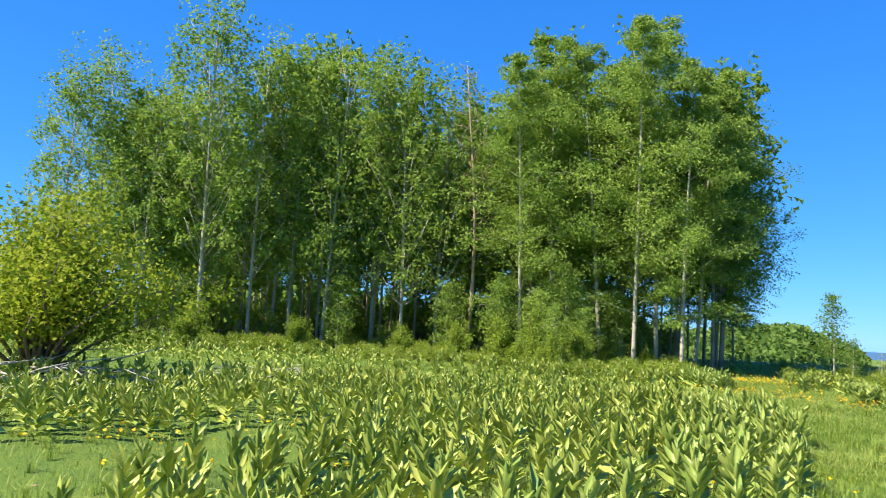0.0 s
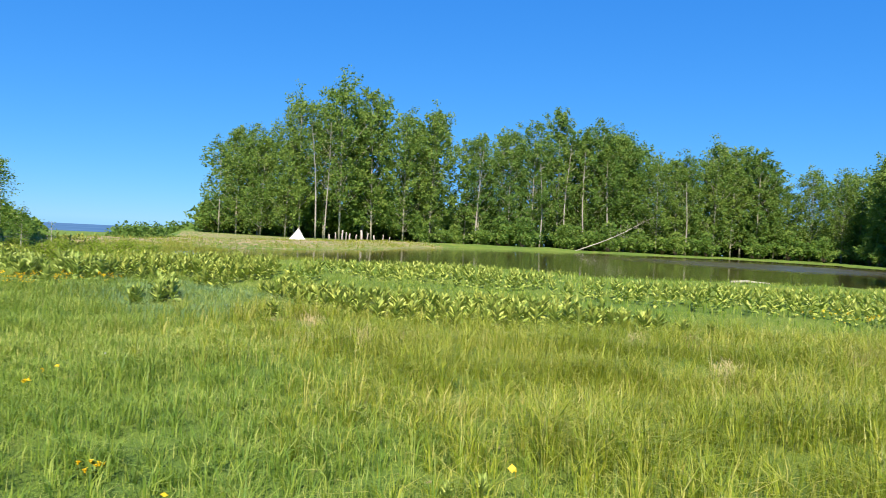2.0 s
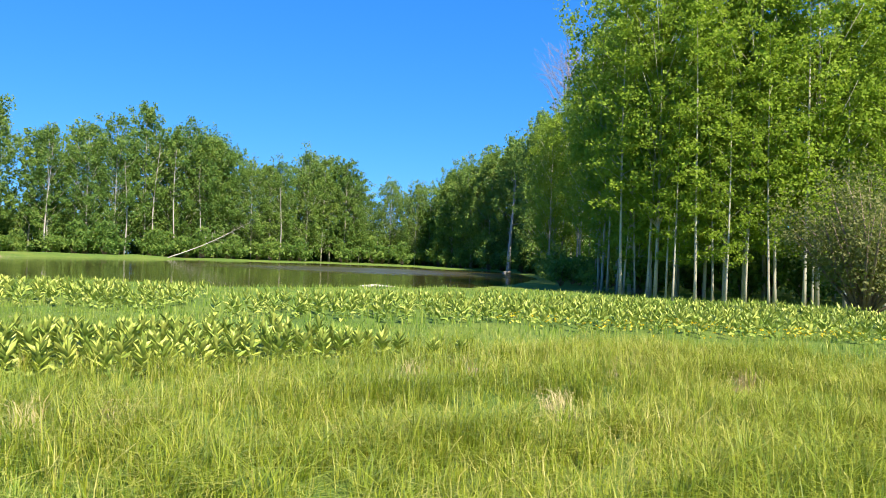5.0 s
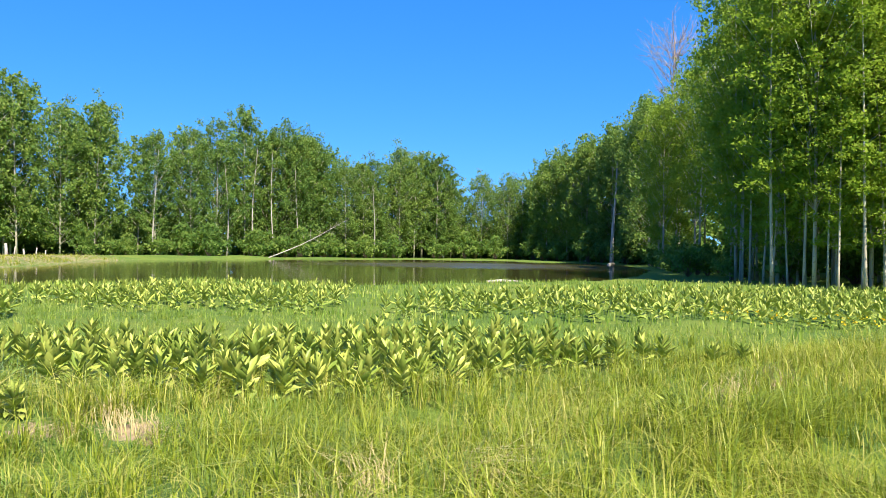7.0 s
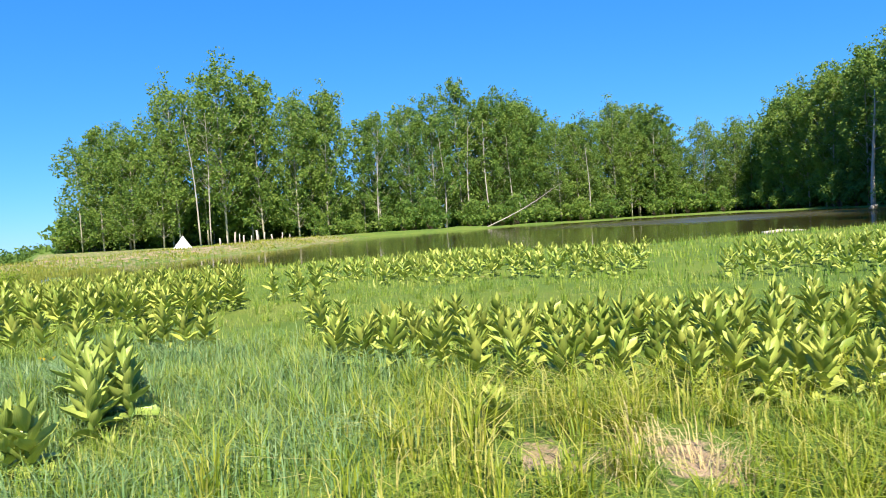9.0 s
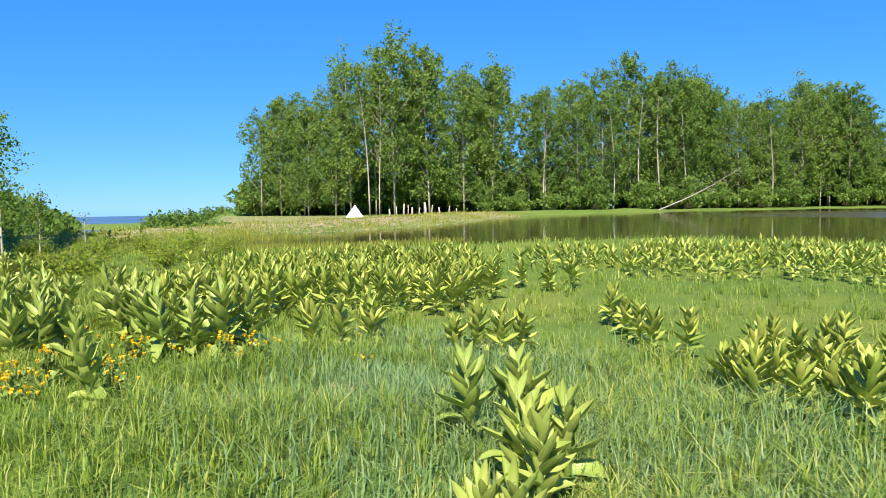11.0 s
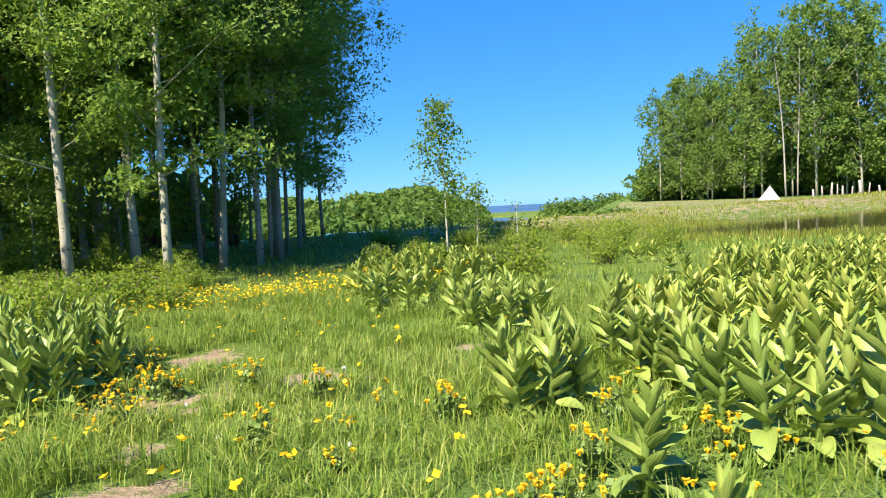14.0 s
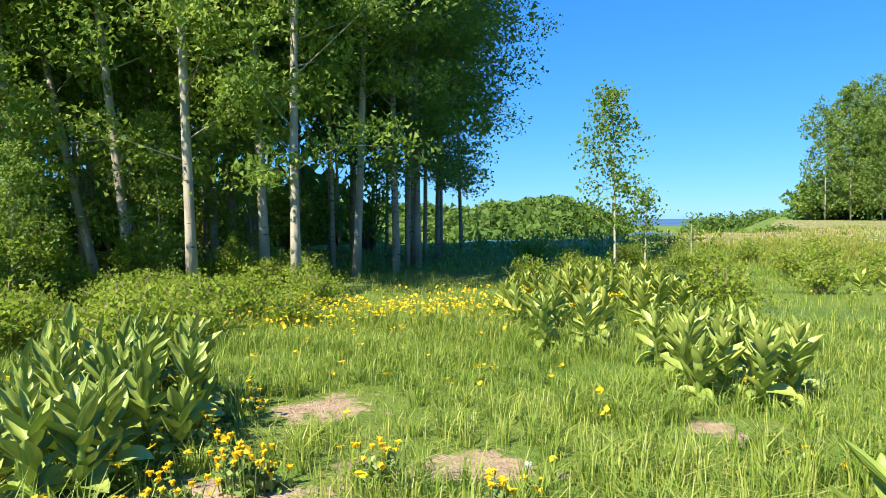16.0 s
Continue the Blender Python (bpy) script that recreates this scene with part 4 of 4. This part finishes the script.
thicket = [shrub(40 + i, 2.4, 2.6, 750, 0.16, M_SHRUB, "leafy young growth under the grove aspens", "undergrowth of the grove", twigs=16) for i in range(3)]
for n, (x, y) in enumerate(scatter([(-14, 33), (-5, 35.5), (3, 37.5), (5, 43), (10, 46), (14, 47), (18, 52), (10, 59), (-16, 57)], 2.3, r_t, 85)):
    s, yaw = r_t.uniform(0.6, 1.4) * (1.3 if y > 52 else 1.0), r_t.uniform(0, 6.28)
    if n < 3:
        set_at(thicket[n], x, y, s, yaw)
    else:
        ob = copy_thing(thicket[n % 3], Matrix.Translation((x, y, float(height(x, y)))) @ Euler((0, 0, yaw)).to_matrix().to_4x4())
        ob.scale = (s, s, s)

bank_low = [shrub(20 + i, 6.0, 4.6, 800, 0.46, M_BANK, "green undergrowth bush below the bank trees", "undergrowth of the far bank", twigs=12) for i in range(2)]
n = 0
for x, y, s in BANK_STEPS[::2] + BANK_STEPS[1::2][:8]:
    for k in range(2):
        dx, dy = (x - 45) / 80, (y - 25) / 80
        qx, qy, q = x - dx * r_t.uniform(0, 5) + r_t.normal(0, 1.5), y - dy * r_t.uniform(0, 5) + r_t.normal(0, 1.5), r_t.uniform(0.6, 1.2)
        if x < 96 and y > 70:
            qx, qy = x + dx * 9, y + dy * 9
        if n < 2:
            set_at(bank_low[n], qx, qy, q)
        else:
            ob = copy_thing(bank_low[n % 2], Matrix.Translation((qx, qy, float(height(qx, qy)))))
            ob.scale = (q, q, q)
        n += 1


for x, y in scatter([(47, -3), (60, -2), (80, -4), (88, -22), (66, -30), (47, -24)], 5.0, r_t, 34):
    q = r_t.uniform(0.7, 1.3)
    ob = copy_thing(bank_low[int(r_t.integers(0, 2))], Matrix.Translation((x, y, 0.0)))
    ob.scale = (q, q, q)
for x, y in scatter([(46, 1.0), (60, 4.2), (80, 2.4), (92, 2.0), (92, -2), (60, -1.5), (45, -4), (42, -16), (44, -16)], 2.3, r_t, 70):
    q = r_t.uniform(0.3, 0.62)
    ob = copy_thing(bank_low[int(r_t.integers(0, 2))], Matrix.Translation((x, y, float(height(x, y)))) @ Euler((0, 0, r_t.uniform(0, 6.28))).to_matrix().to_4x4())
    ob.scale = (q, q, q)
for n, (x, y, q) in enumerate([(44.5, 65.5, 0.42), (41.5, 63.0, 0.36), (47.5, 68.0, 0.45), (39.0, 60.5, 0.3), (51, 71.5, 0.4), (55, 76, 0.45)]):
    ob = copy_thing(bank_low[n % 2], Matrix.Translation((x, y, float(height(x, y)) - 0.1)))
    ob.scale = (q, q, q * 0.7)


# ---- saplings ----
def sapling(seed, tall, wide, n_leaf, label):
    return aspen(seed, tall, 0.25, wide, n_leaf, 0.065, 0.028, (M_BARK, M_TWIG, M_ASPEN), label, "saplings by the trail", 22, "aspen_sapling", tri=False, tight=0.34)


set_at(sapling(401, 3.6, 0.5, 2600, "slender young aspen sapling standing above low shrubs"), 17.6, 34.0)
set_at(sapling(402, 1.9, 0.32, 800, "small aspen sapling beside a taller one"), 19.4, 36.2)
set_at(sapling(403, 1.4, 0.22, 120, "tiny thin aspen sapling in the shrubs"), 21.0, 37.0)


young_aspens = [aspen(410 + i, 4.2, 0.12, 0.95, 3400, 0.085, 0.03, (M_BARK, M_TWIG, M_ASPEN_SUNLIT), "leafy young aspen before the taller grove trunks", "young aspens at the grove front", 26, "aspen_sapling", tri=True, tight=0.4) for i in range(2)]
for n, (x, y, s) in enumerate([(6.0, 33.8, 0.75), (7.3, 35.2, 1.0), (8.0, 34.0, 0.6), (9.7, 36.6, 0.8), (4.6, 35.6, 0.9), (2.4, 36.6, 0.8), (-2.2, 35.6, 0.8), (8.9, 38.4, 1.1), (11.3, 38.9, 0.9), (6.6, 32.0, 0.6)]):
    if n < 2:
        set_at(young_aspens[n], x, y, s, n)
    else:
        ob = copy_thing(young_aspens[n % 2], Matrix.Translation((x, y, float(height(x, y)))) @ Euler((0, 0, n * 1.9)).to_matrix().to_4x4())
        ob.scale = (s, s, s)


# ---- far woods ----
def far_wood(name, spots, r, size, label):
    pts = []
    for x, y, z, w, t in spots:
        k = int(190 * (w / 6) ** 1.3)
        u = r.normal(size=(k, 3))
        u /= np.linalg.norm(u, axis=1, keepdims=True)
        u[:, 2] = np.abs(u[:, 2])
        rad = r.uniform(0.75, 1.05, (k, 1)) * (1 + 0.18 * np.sin(5 * u[:, :1] + 3 * u[:, 1:2] + x))
        pts.append(np.array([x, y, z]) + u * rad * np.array([w / 2, w / 2, t]))
    v, f = leaf_quads(np.concatenate(pts), size, r, tri=True)
    tagged(mesh_object(name, v, f, M_FARWOOD), label, "woods", kind="stuff")


r_f = np.random.default_rng(31)
hill = []
for i in range(330):
    u, d = r_f.uniform(0, 1), r_f.uniform(0, 1)
    y = 100 + 68 * d
    x = -70 + u * (81.6 + (y - 22) * 0.505)
    top = (3.2 + 1.3 * math.exp(-((u - 0.9) / 0.06) ** 2)) * (1 if u < 0.93 else max(0.0, 1 - (u - 0.93) / 0.07)) + r_f.uniform(-1.0, 0.3)
    top = -5.0 + (top + 5.0) * min(1.0, 0.25 + d)
    hill.append((x, y, top - 3.2, r_f.uniform(5, 9), 3.2))
far_wood("far_woods", hill, r_f, 1.0, "dense green wooded hill beyond the meadow")
hill = []
for i in range(70):
    u = r_f.uniform(0, 1)
    y = 200 + r_f.uniform(-4, 16)
    x = 11.6 + (y - 22) * (0.63 + 0.24 * u)
    top = (1.4 * math.sin(min(1, u * 1.6) * 1.57)) - 1.0 + r_f.uniform(-0.8, 0.3)
    hill.append((x, y, -7.0, r_f.uniform(6, 10), top + 7.0))
far_wood("far_woods", hill, r_f, 0.9, "low wooded rise beyond the pond bank")
behind = []
for x, y, s in BANK_STEPS:
    away = math.hypot(x - 10, y - 15)
    dx, dy = (x - 10) / away, (y - 15) / away
    for k in range(4):
        d = 13 + 3 * k
        behind.append((x + dx * d + r_f.normal(0, 2), y + dy * d + r_f.normal(0, 2), 0.0 if y < 90 else -2.0, 8.5, r_f.uniform(6, 9)))
for x, y in scatter([(66, -28), (46, -30), (42, -44), (90, -44), (124, -10), (98, -7), (80, -12)], 5.0, r_f, 90):
    behind.append((x, y, 0.0, 8.0, r_f.uniform(7, 11)))
for k in range(26):
    x = -22 + 1.5 * k + r_f.normal(0, 0.6)
    behind.append((x, 60 + r_f.uniform(0, 3), -0.3, 4.5, r_f.uniform(3.2, 6.0)))
far_wood("woods_behind", behind, r_f, 0.95, "dark dense woods behind the bank trees")


# ---- dead wood, tent ----
def branchy(seed, tall, girth, mat, n, name, label, category, fine=2, start=0.4, long=1.0):
    r = np.random.default_rng(seed)
    root = new(name)
    ts = np.linspace(0, 1, 9)
    pts = [(0.02 * tall * math.sin(4 * t), 0.02 * tall * math.cos(3 * t) - 0.02 * tall, tall * t - (0.3 if t == 0 else 0)) for t in ts]
    v, f = tube(pts, [girth * (1 - 0.85 * t) for t in ts], 8)
    mesh_object("trunk", v, f, mat, root, smooth=True)
    for i in range(n):
        t = start + (0.98 - start) * i / n
        yaw, reach = i * 2.4 + r.uniform(-0.5, 0.5), tall * r.uniform(0.05, 0.13) * (1.3 - t) * long
        a = np.array([0.02 * tall * math.sin(4 * t), 0.02 * tall * math.cos(3 * t) - 0.02 * tall, tall * t])
        e = a + np.array([math.cos(yaw) * reach, math.sin(yaw) * reach, reach * r.uniform(0.2, 1.0) * long])
        v, f = tube([a, (a + e) / 2 + r.normal(0, 0.05 * reach, 3), e], [girth * 0.25 * (1 - 0.6 * t), girth * 0.13, 0.008], 5)
        pieces = [(v, f)]
        for k in range(fine):
            s = r.uniform(0.25, 0.95)
            b = a * (1 - s) + e * s
            tip = b + (e - a) * r.uniform(0.25, 0.5) + r.normal(0, 0.28 * reach, 3)
            pieces.append(tube([b, (b + tip) / 2 + r.normal(0, 0.04 * reach, 3), tip], [girth * 0.10, girth * 0.07, 0.006], 4))
        v, f = joined(pieces)
        mesh_object("branch", v, f, mat, root, smooth=True)
    tagged(root, label, category)
    return root


snag = branchy(51, 13, 0.28, M_DEADWOOD, 12, "dead_tree", "bare pale dead tree standing in the pond edge", "dead tree")
snag.matrix_basis = pose(103.6, 5.2, -0.2)
leaner = branchy(52, 15, 0.085, M_DEADWOOD, 22, "fallen_tree", "pale fallen dead tree leaning over the far bank", "dead tree")
leaner.matrix_basis = pose(108.5, 52.5, 0.2, 0, 0, -32) @ pose(0, 0, 0, 0, 68, 0)
bare_top = branchy(53, 24.5, 0.17, M_REDWOOD, 40, "dead_tree", "tall dead aspen with bare grey crown", "dead tree", 9, 0.7, 1.9)
bare_top.matrix_basis = pose(89.0, 0.9, 0.0, 0, 2, 0)
grove_dead = branchy(54, 13.2, 0.10, M_REDWOOD, 34, "dead_tree", "bare reddish dead trunk in the near grove", "dead tree")
grove_dead.matrix_basis = pose(3.3, 37.4, 0.0, 0, -2, 0)
bank_dead = branchy(55, 17, 0.10, M_DEADWOOD, 26, "dead_tree", "bare pale dead tree among the bank aspens", "dead tree", 4)
bank_dead.matrix_basis = pose(84.5, 82.0, 0.0, 0, -5, 30)

for k, (x, y, t, lean) in enumerate([(82.8, 82.2, 16, -7), (103.2, 67.4, 15, 1), (117.0, 58.6, 18, 0), (120.3, 56.6, 17, 1), (124.0, 54.0, 15, -1), (136.5, 44.5, 13, 1), (113.0, 61.2, 14, -1)]):
    stem = branchy(160 + k, t, 0.12, M_DEADWOOD, 9, "dead_tree", "bare pale standing stem before the bank woods", "dead tree", 1, 0.5)
    stem.matrix_basis = pose(x, y, float(height(x, y)), 0, lean, 50 * k)
v, f = tube([(0, 0, 0.1), (2.0, 0.1, 0.2), (4.2, 0, 0.25), (6.0, 0.2, 0.12)], [0.2, 0.22, 0.18, 0.09], 9)
log = mesh_object("log", v, f, M_DEADWOOD, smooth=True)
log.matrix_basis = pose(97.5, 6.0, -0.15, 0, 0, -12)
tagged(log, "bleached log lying at the pond edge", "log")


def tent():
    root = new("tent")
    w, d, hgt = 2.0, 1.7, 2.3
    n = 6
    ring_pts = [(w * math.cos(a) * 1.0, d * math.sin(a)) for a in [2 * math.pi * k / n for k in range(n)]]
    verts, faces = [], []
    for lev, (s, z) in enumerate(((1.0, 0.0), (0.72, 0.62), (0.36, 1.5), (0.05, hgt))):
        verts += [(x * s + 0.25 * (1 - s), y * s, z) for x, y in ring_pts]
    for lev in range(3):
        for k in range(n):
            a, b = lev * n + k, lev * n + (k + 1) % n
            faces.append((a, b, b + n, a + n))
    faces.append(tuple(range(3 * n, 4 * n)))
    mesh_object("canopy", verts, faces, M_CANVAS, root, label="white canvas sides drawn to a peak")
    v, f = tube([(0.25, 0, 0), (0.25, 0, hgt + 0.35)], [0.04, 0.03], 6)
    mesh_object("pole", v, f, M_TWIG, root)
    tagged(root, "small white peaked tent standing on the pond bank", "tent")
    return root


camp = tent()
camp.matrix_basis = pose(72.5, 75.3, float(height(72.5, 75.3))) @ Matrix.Scale(0.62, 4)
# Added pale posts stand in for the sunlit feet of the bank trunks.
for k, (x, y, t, g) in enumerate([(76.6, 71.3, 1.5, 0.15), (77.3, 70.6, 1.1, 0.14), (75.4, 72.4, 0.9, 0.15), (78.3, 69.4, 1.6, 0.22), (79.4, 68.2, 1.0, 0.14), (76.0, 71.9, 1.2, 0.1), (77.0, 71.0, 1.3, 0.09), (77.8, 70.0, 1.0, 0.1), (78.8, 68.9, 1.3, 0.1), (80.2, 67.4, 1.1, 0.1), (80.9, 66.8, 0.8, 0.09)]):
    v, f = tube([(0, 0, -0.2), (0.03, 0.02, t * 0.5), (0.1, 0, t)], [g, g * 0.7, g * 0.55], 8)
    ob = mesh_object("stump", v, f, M_DEADWOOD, smooth=True)
    ob.matrix_basis = pose(x, y, float(height(x, y)), 0, 0, 40 * k)
    tagged(ob, "short pale post standing in for a sunlit trunk foot", "stump", "white stumps")


# ---- flowers ----
def flower_clump(seed, n, tall, wide):
    """Upright stems with small leaves and a ragged yellow bloom on each."""
    r = np.random.default_rng(seed)
    root = new("yellow_flower")
    stems, lv = [], []
    for i in range(n):
        x, y, z = r.normal(0, wide, 2).tolist() + [tall * r.uniform(0.6, 1.1)]
        stems.append(tube([(x * 0.5, y * 0.5, -0.02), (x * 0.8, y * 0.8, z * 0.6), (x, y, z)], [0.004, 0.003, 0.002], 4))
        lv.append(np.array([x, y, z]) * np.array([0.8, 0.8, 1]) * r.uniform(0.1, 0.8, (9, 1)) + r.normal(0, 0.02, (9, 3)))
        petals = []
        for k in range(11):
            a = 2 * math.pi * k / 11 + r.uniform(-0.2, 0.2)
            rr = 0.019 * r.uniform(0.7, 1.2)
            c, q = math.cos(a), math.sin(a)
            petals.append(([(x, y, z), (x + c * rr * 0.6 - q * 0.007, y + q * rr * 0.6 + c * 0.007, z + 0.012), (x + c * rr, y + q * rr, z + r.uniform(0, 0.02)), (x + c * rr * 0.6 + q * 0.007, y + q * rr * 0.6 - c * 0.007, z + 0.012)], [(0, 1, 2, 3)]))
        petals.append(tube([(x, y, z - 0.012), (x, y, z + 0.012)], [0.006, 0.012], 6))
        v, f = joined(petals)
        mesh_object("bloom", v, f, M_PETAL, root, label="bright yellow ragged bloom")
    v, f = joined(stems)
    lq, fq = leaf_quads(np.concatenate(lv), 0.05, r)
    v2, f2 = joined([(v, f), (lq.tolist(), [tuple(q) for q in fq.tolist()])])
    mesh_object("stem", v2, f2, M_STEM, root)
    tagged(root, "cluster of bright yellow wildflowers in the grass", "flower", "yellow flowers beside the trail")
    return root


FLOWERS = [(11.3, 26.5), (11.5, 27.3), (12.1, 25.6), (12.8, 24.5), (12.8, 25.3), (13.0, 23.9), (13.1, 24.0), (11.1, 25.3), (11.2, 25.5), (10.9, 25.6), (10.8, 24.6), (11.4, 25.8), (13.5, 23.7), (14.0, 23.9), (13.8, 23.3),
           (14.1, 22.4), (14.6, 22.3), (11.9, 24.2), (12.2, 23.5), (13.5, 28.2), (13.2, 22.7), (13.0, 22.6), (13.1, 22.4), (13.8, 22.5), (14.6, 24.1), (14.8, 22.9), (14.4, 21.6), (15.9, 21.9), (14.9, 20.9),
           (12.75, 22.25), (12.65, 22.1), (12.85, 22.15), (12.6, 22.3), (12.45, 22.2), (12.7, 21.95), (13.25, 21.9), (13.3, 21.75), (14.3, 21.75), (14.25, 21.85), (13.75, 22.4), (12.1, 25.8), (6.4, 12.8), (6.5, 9.9), (7.2, 9.3), (6.4, 10.6), (7.6, 10.7), (11.3, 20.9), (11.2, 26.3), (14.2, 25.2), (14.3, 25.0), (11.0, 27.4), (11.35, 26.95), (11.5, 27.6), (11.5, 25.7), (11.6, 25.75), (11.1, 25.1), (11.15, 25.2), (11.25, 25.4), (10.9, 25.4), (10.1, 26.3), (10.2, 26.2),
           (17.3, 27.5), (17.25, 27.4), (17.0, 26.9), (17.05, 27.0), (15.0, 26.5), (15.0, 24.5), (12.4, 24.1), (12.5, 25.0), (10.5, 25.0), (10.3, 25.5)]
flower_kinds = [flower_clump(61, 6, 0.13, 0.045), flower_clump(62, 4, 0.09, 0.05), flower_clump(63, 11, 0.24, 0.06)]
for n, (x, y) in enumerate(FLOWERS):
    m = Matrix.Translation((x, y, float(height(x, y)))) @ Euler((0, 0, n * 1.7)).to_matrix().to_4x4()
    if n < 3:
        flower_kinds[n].matrix_basis = m
    else:
        copy_thing(flower_kinds[n % 3], m)


def flower_carpet(name, pts, r, tall, size, label):
    x, y = pts[:, 0], pts[:, 1]
    c = np.stack([x, y, height(x, y) + tall * r.uniform(0.5, 1.1, len(x))], 1)
    c = np.repeat(c, 3, 0) + r.normal(0, size * 0.25, (3 * len(x), 3))
    v, f = leaf_quads(c, size, r, 0.0, 1.0, 0.6)
    tagged(mesh_object(name, v, f, M_PETAL), label, "flowers", kind="stuff")


r_c = np.random.default_rng(77)
n = 800
cx, cy = r_c.normal(13.6, 2.0, n), r_c.normal(32.0, 0.8, n)
more = np.stack([r_c.uniform(8, 14, 110), r_c.uniform(22, 31, 110)], 1)
left = np.stack([r_c.normal(10.0, 1.0, 80), r_c.normal(24.5, 1.2, 80)], 1)
mead = np.stack([r_c.uniform(4.5, 9, 45), r_c.uniform(8, 22, 45)], 1)
shore_fl = np.stack([r_c.normal(24.2, 0.8, 240), r_c.uniform(0, 9, 240)], 1)
clear = np.stack([r_c.normal(0.8, 1.2, 90), r_c.normal(13.2, 1.0, 90)], 1)
flower_carpet("flower_carpet", np.concatenate([np.stack([cx, cy], 1), more, left, mead, clear, shore_fl]), r_c, 0.25, 0.042, "scattered small orange-yellow flowers in the meadow")


# ---- small things ----
def dandelion_clock():
    root = new("dandelion_clock")
    v, f = tube([(0, 0, -0.02), (0.01, 0, 0.12), (0.0, 0.01, 0.22)], [0.003, 0.0025, 0.002], 5)
    mesh_object("stem", v, f, M_STEM, root, smooth=True)
    r = np.random.default_rng(3)
    d = r.normal(size=(160, 3))
    d /= np.linalg.norm(d, axis=1, keepdims=True)
    v, f = leaf_quads(np.array([0, 0.01, 0.22]) + d * r.uniform(0.014, 0.024, (160, 1)), 0.012, r)
    mesh_object("seed_head", v, f, M_SEEDHEAD, root, label="round white downy seed head")
    tagged(root, "white dandelion seed head on a thin stem in grass", "flower", "dandelion clocks")
    return root


clock = dandelion_clock()
for n, (x, y) in enumerate([(12.8, 25.4), (11.7, 24.2), (11.6, 25.1), (12.3, 23.6), (9.6, 13.9)]):
    m = pose(x, y, float(height(x, y)), 0, 0, 70 * n) @ Matrix.Scale(0.7, 4)
    if n == 0:
        clock.matrix_basis = m
    else:
        copy_thing(clock, m)


def brush_pile(seed, n, wide, length, label, thick=1.0):
    """Dry bare branches heaped on each other."""
    r = np.random.default_rng(seed)
    root = new("branch_pile")
    for i in range(n):
        a = np.array([*r.normal(0, wide * 0.35, 2), r.uniform(0.03, 0.35 * thick)])
        yaw = r.uniform(0, 6.28)
        e = a + np.array([math.cos(yaw), math.sin(yaw), r.uniform(-0.12, 0.35 * thick)]) * length * r.uniform(0.5, 1.0)
        e[2] = max(e[2], 0.04)
        v, f = tube([a, (a + e) / 2 + r.normal(0, 0.06 * thick, 3), e], [0.025 * thick, 0.016 * thick, 0.004], 6)
        mesh_object("branch", v, f, M_DEADWOOD, root, smooth=True)
    tagged(root, label, "branches")
    return root


pile = brush_pile(71, 26, 2.4, 1.3, "heap of dry grey branches among the corn lilies", 0.55)
pile.matrix_basis = pose(-1.5, 23.0, float(height(-1.5, 23.0)))
bits = brush_pile(72, 6, 0.5, 0.5, "few dry grey twigs lying in flattened straw", 0.3)
bits.matrix_basis = pose(15.9, 9.9, float(height(15.9, 9.9)) - 0.05)
under = brush_pile(73, 40, 3.2, 1.8, "tangle of dead brown branches under the yellow bush")
under.matrix_basis = pose(-4.4, 17.9, float(height(-4.4, 17.9)))
v, f = tube([(0, 0, 0.05), (0.8, 0.05, 0.1), (1.9, 0, 0.06)], [0.07, 0.08, 0.04], 8)
drift = mesh_object("log", v, f, M_DEADWOOD, smooth=True)
drift.matrix_basis = pose(44.0, 15.2, -0.1, 0, 0, -60)
tagged(drift, "short bleached log lying on the near shore", "log")
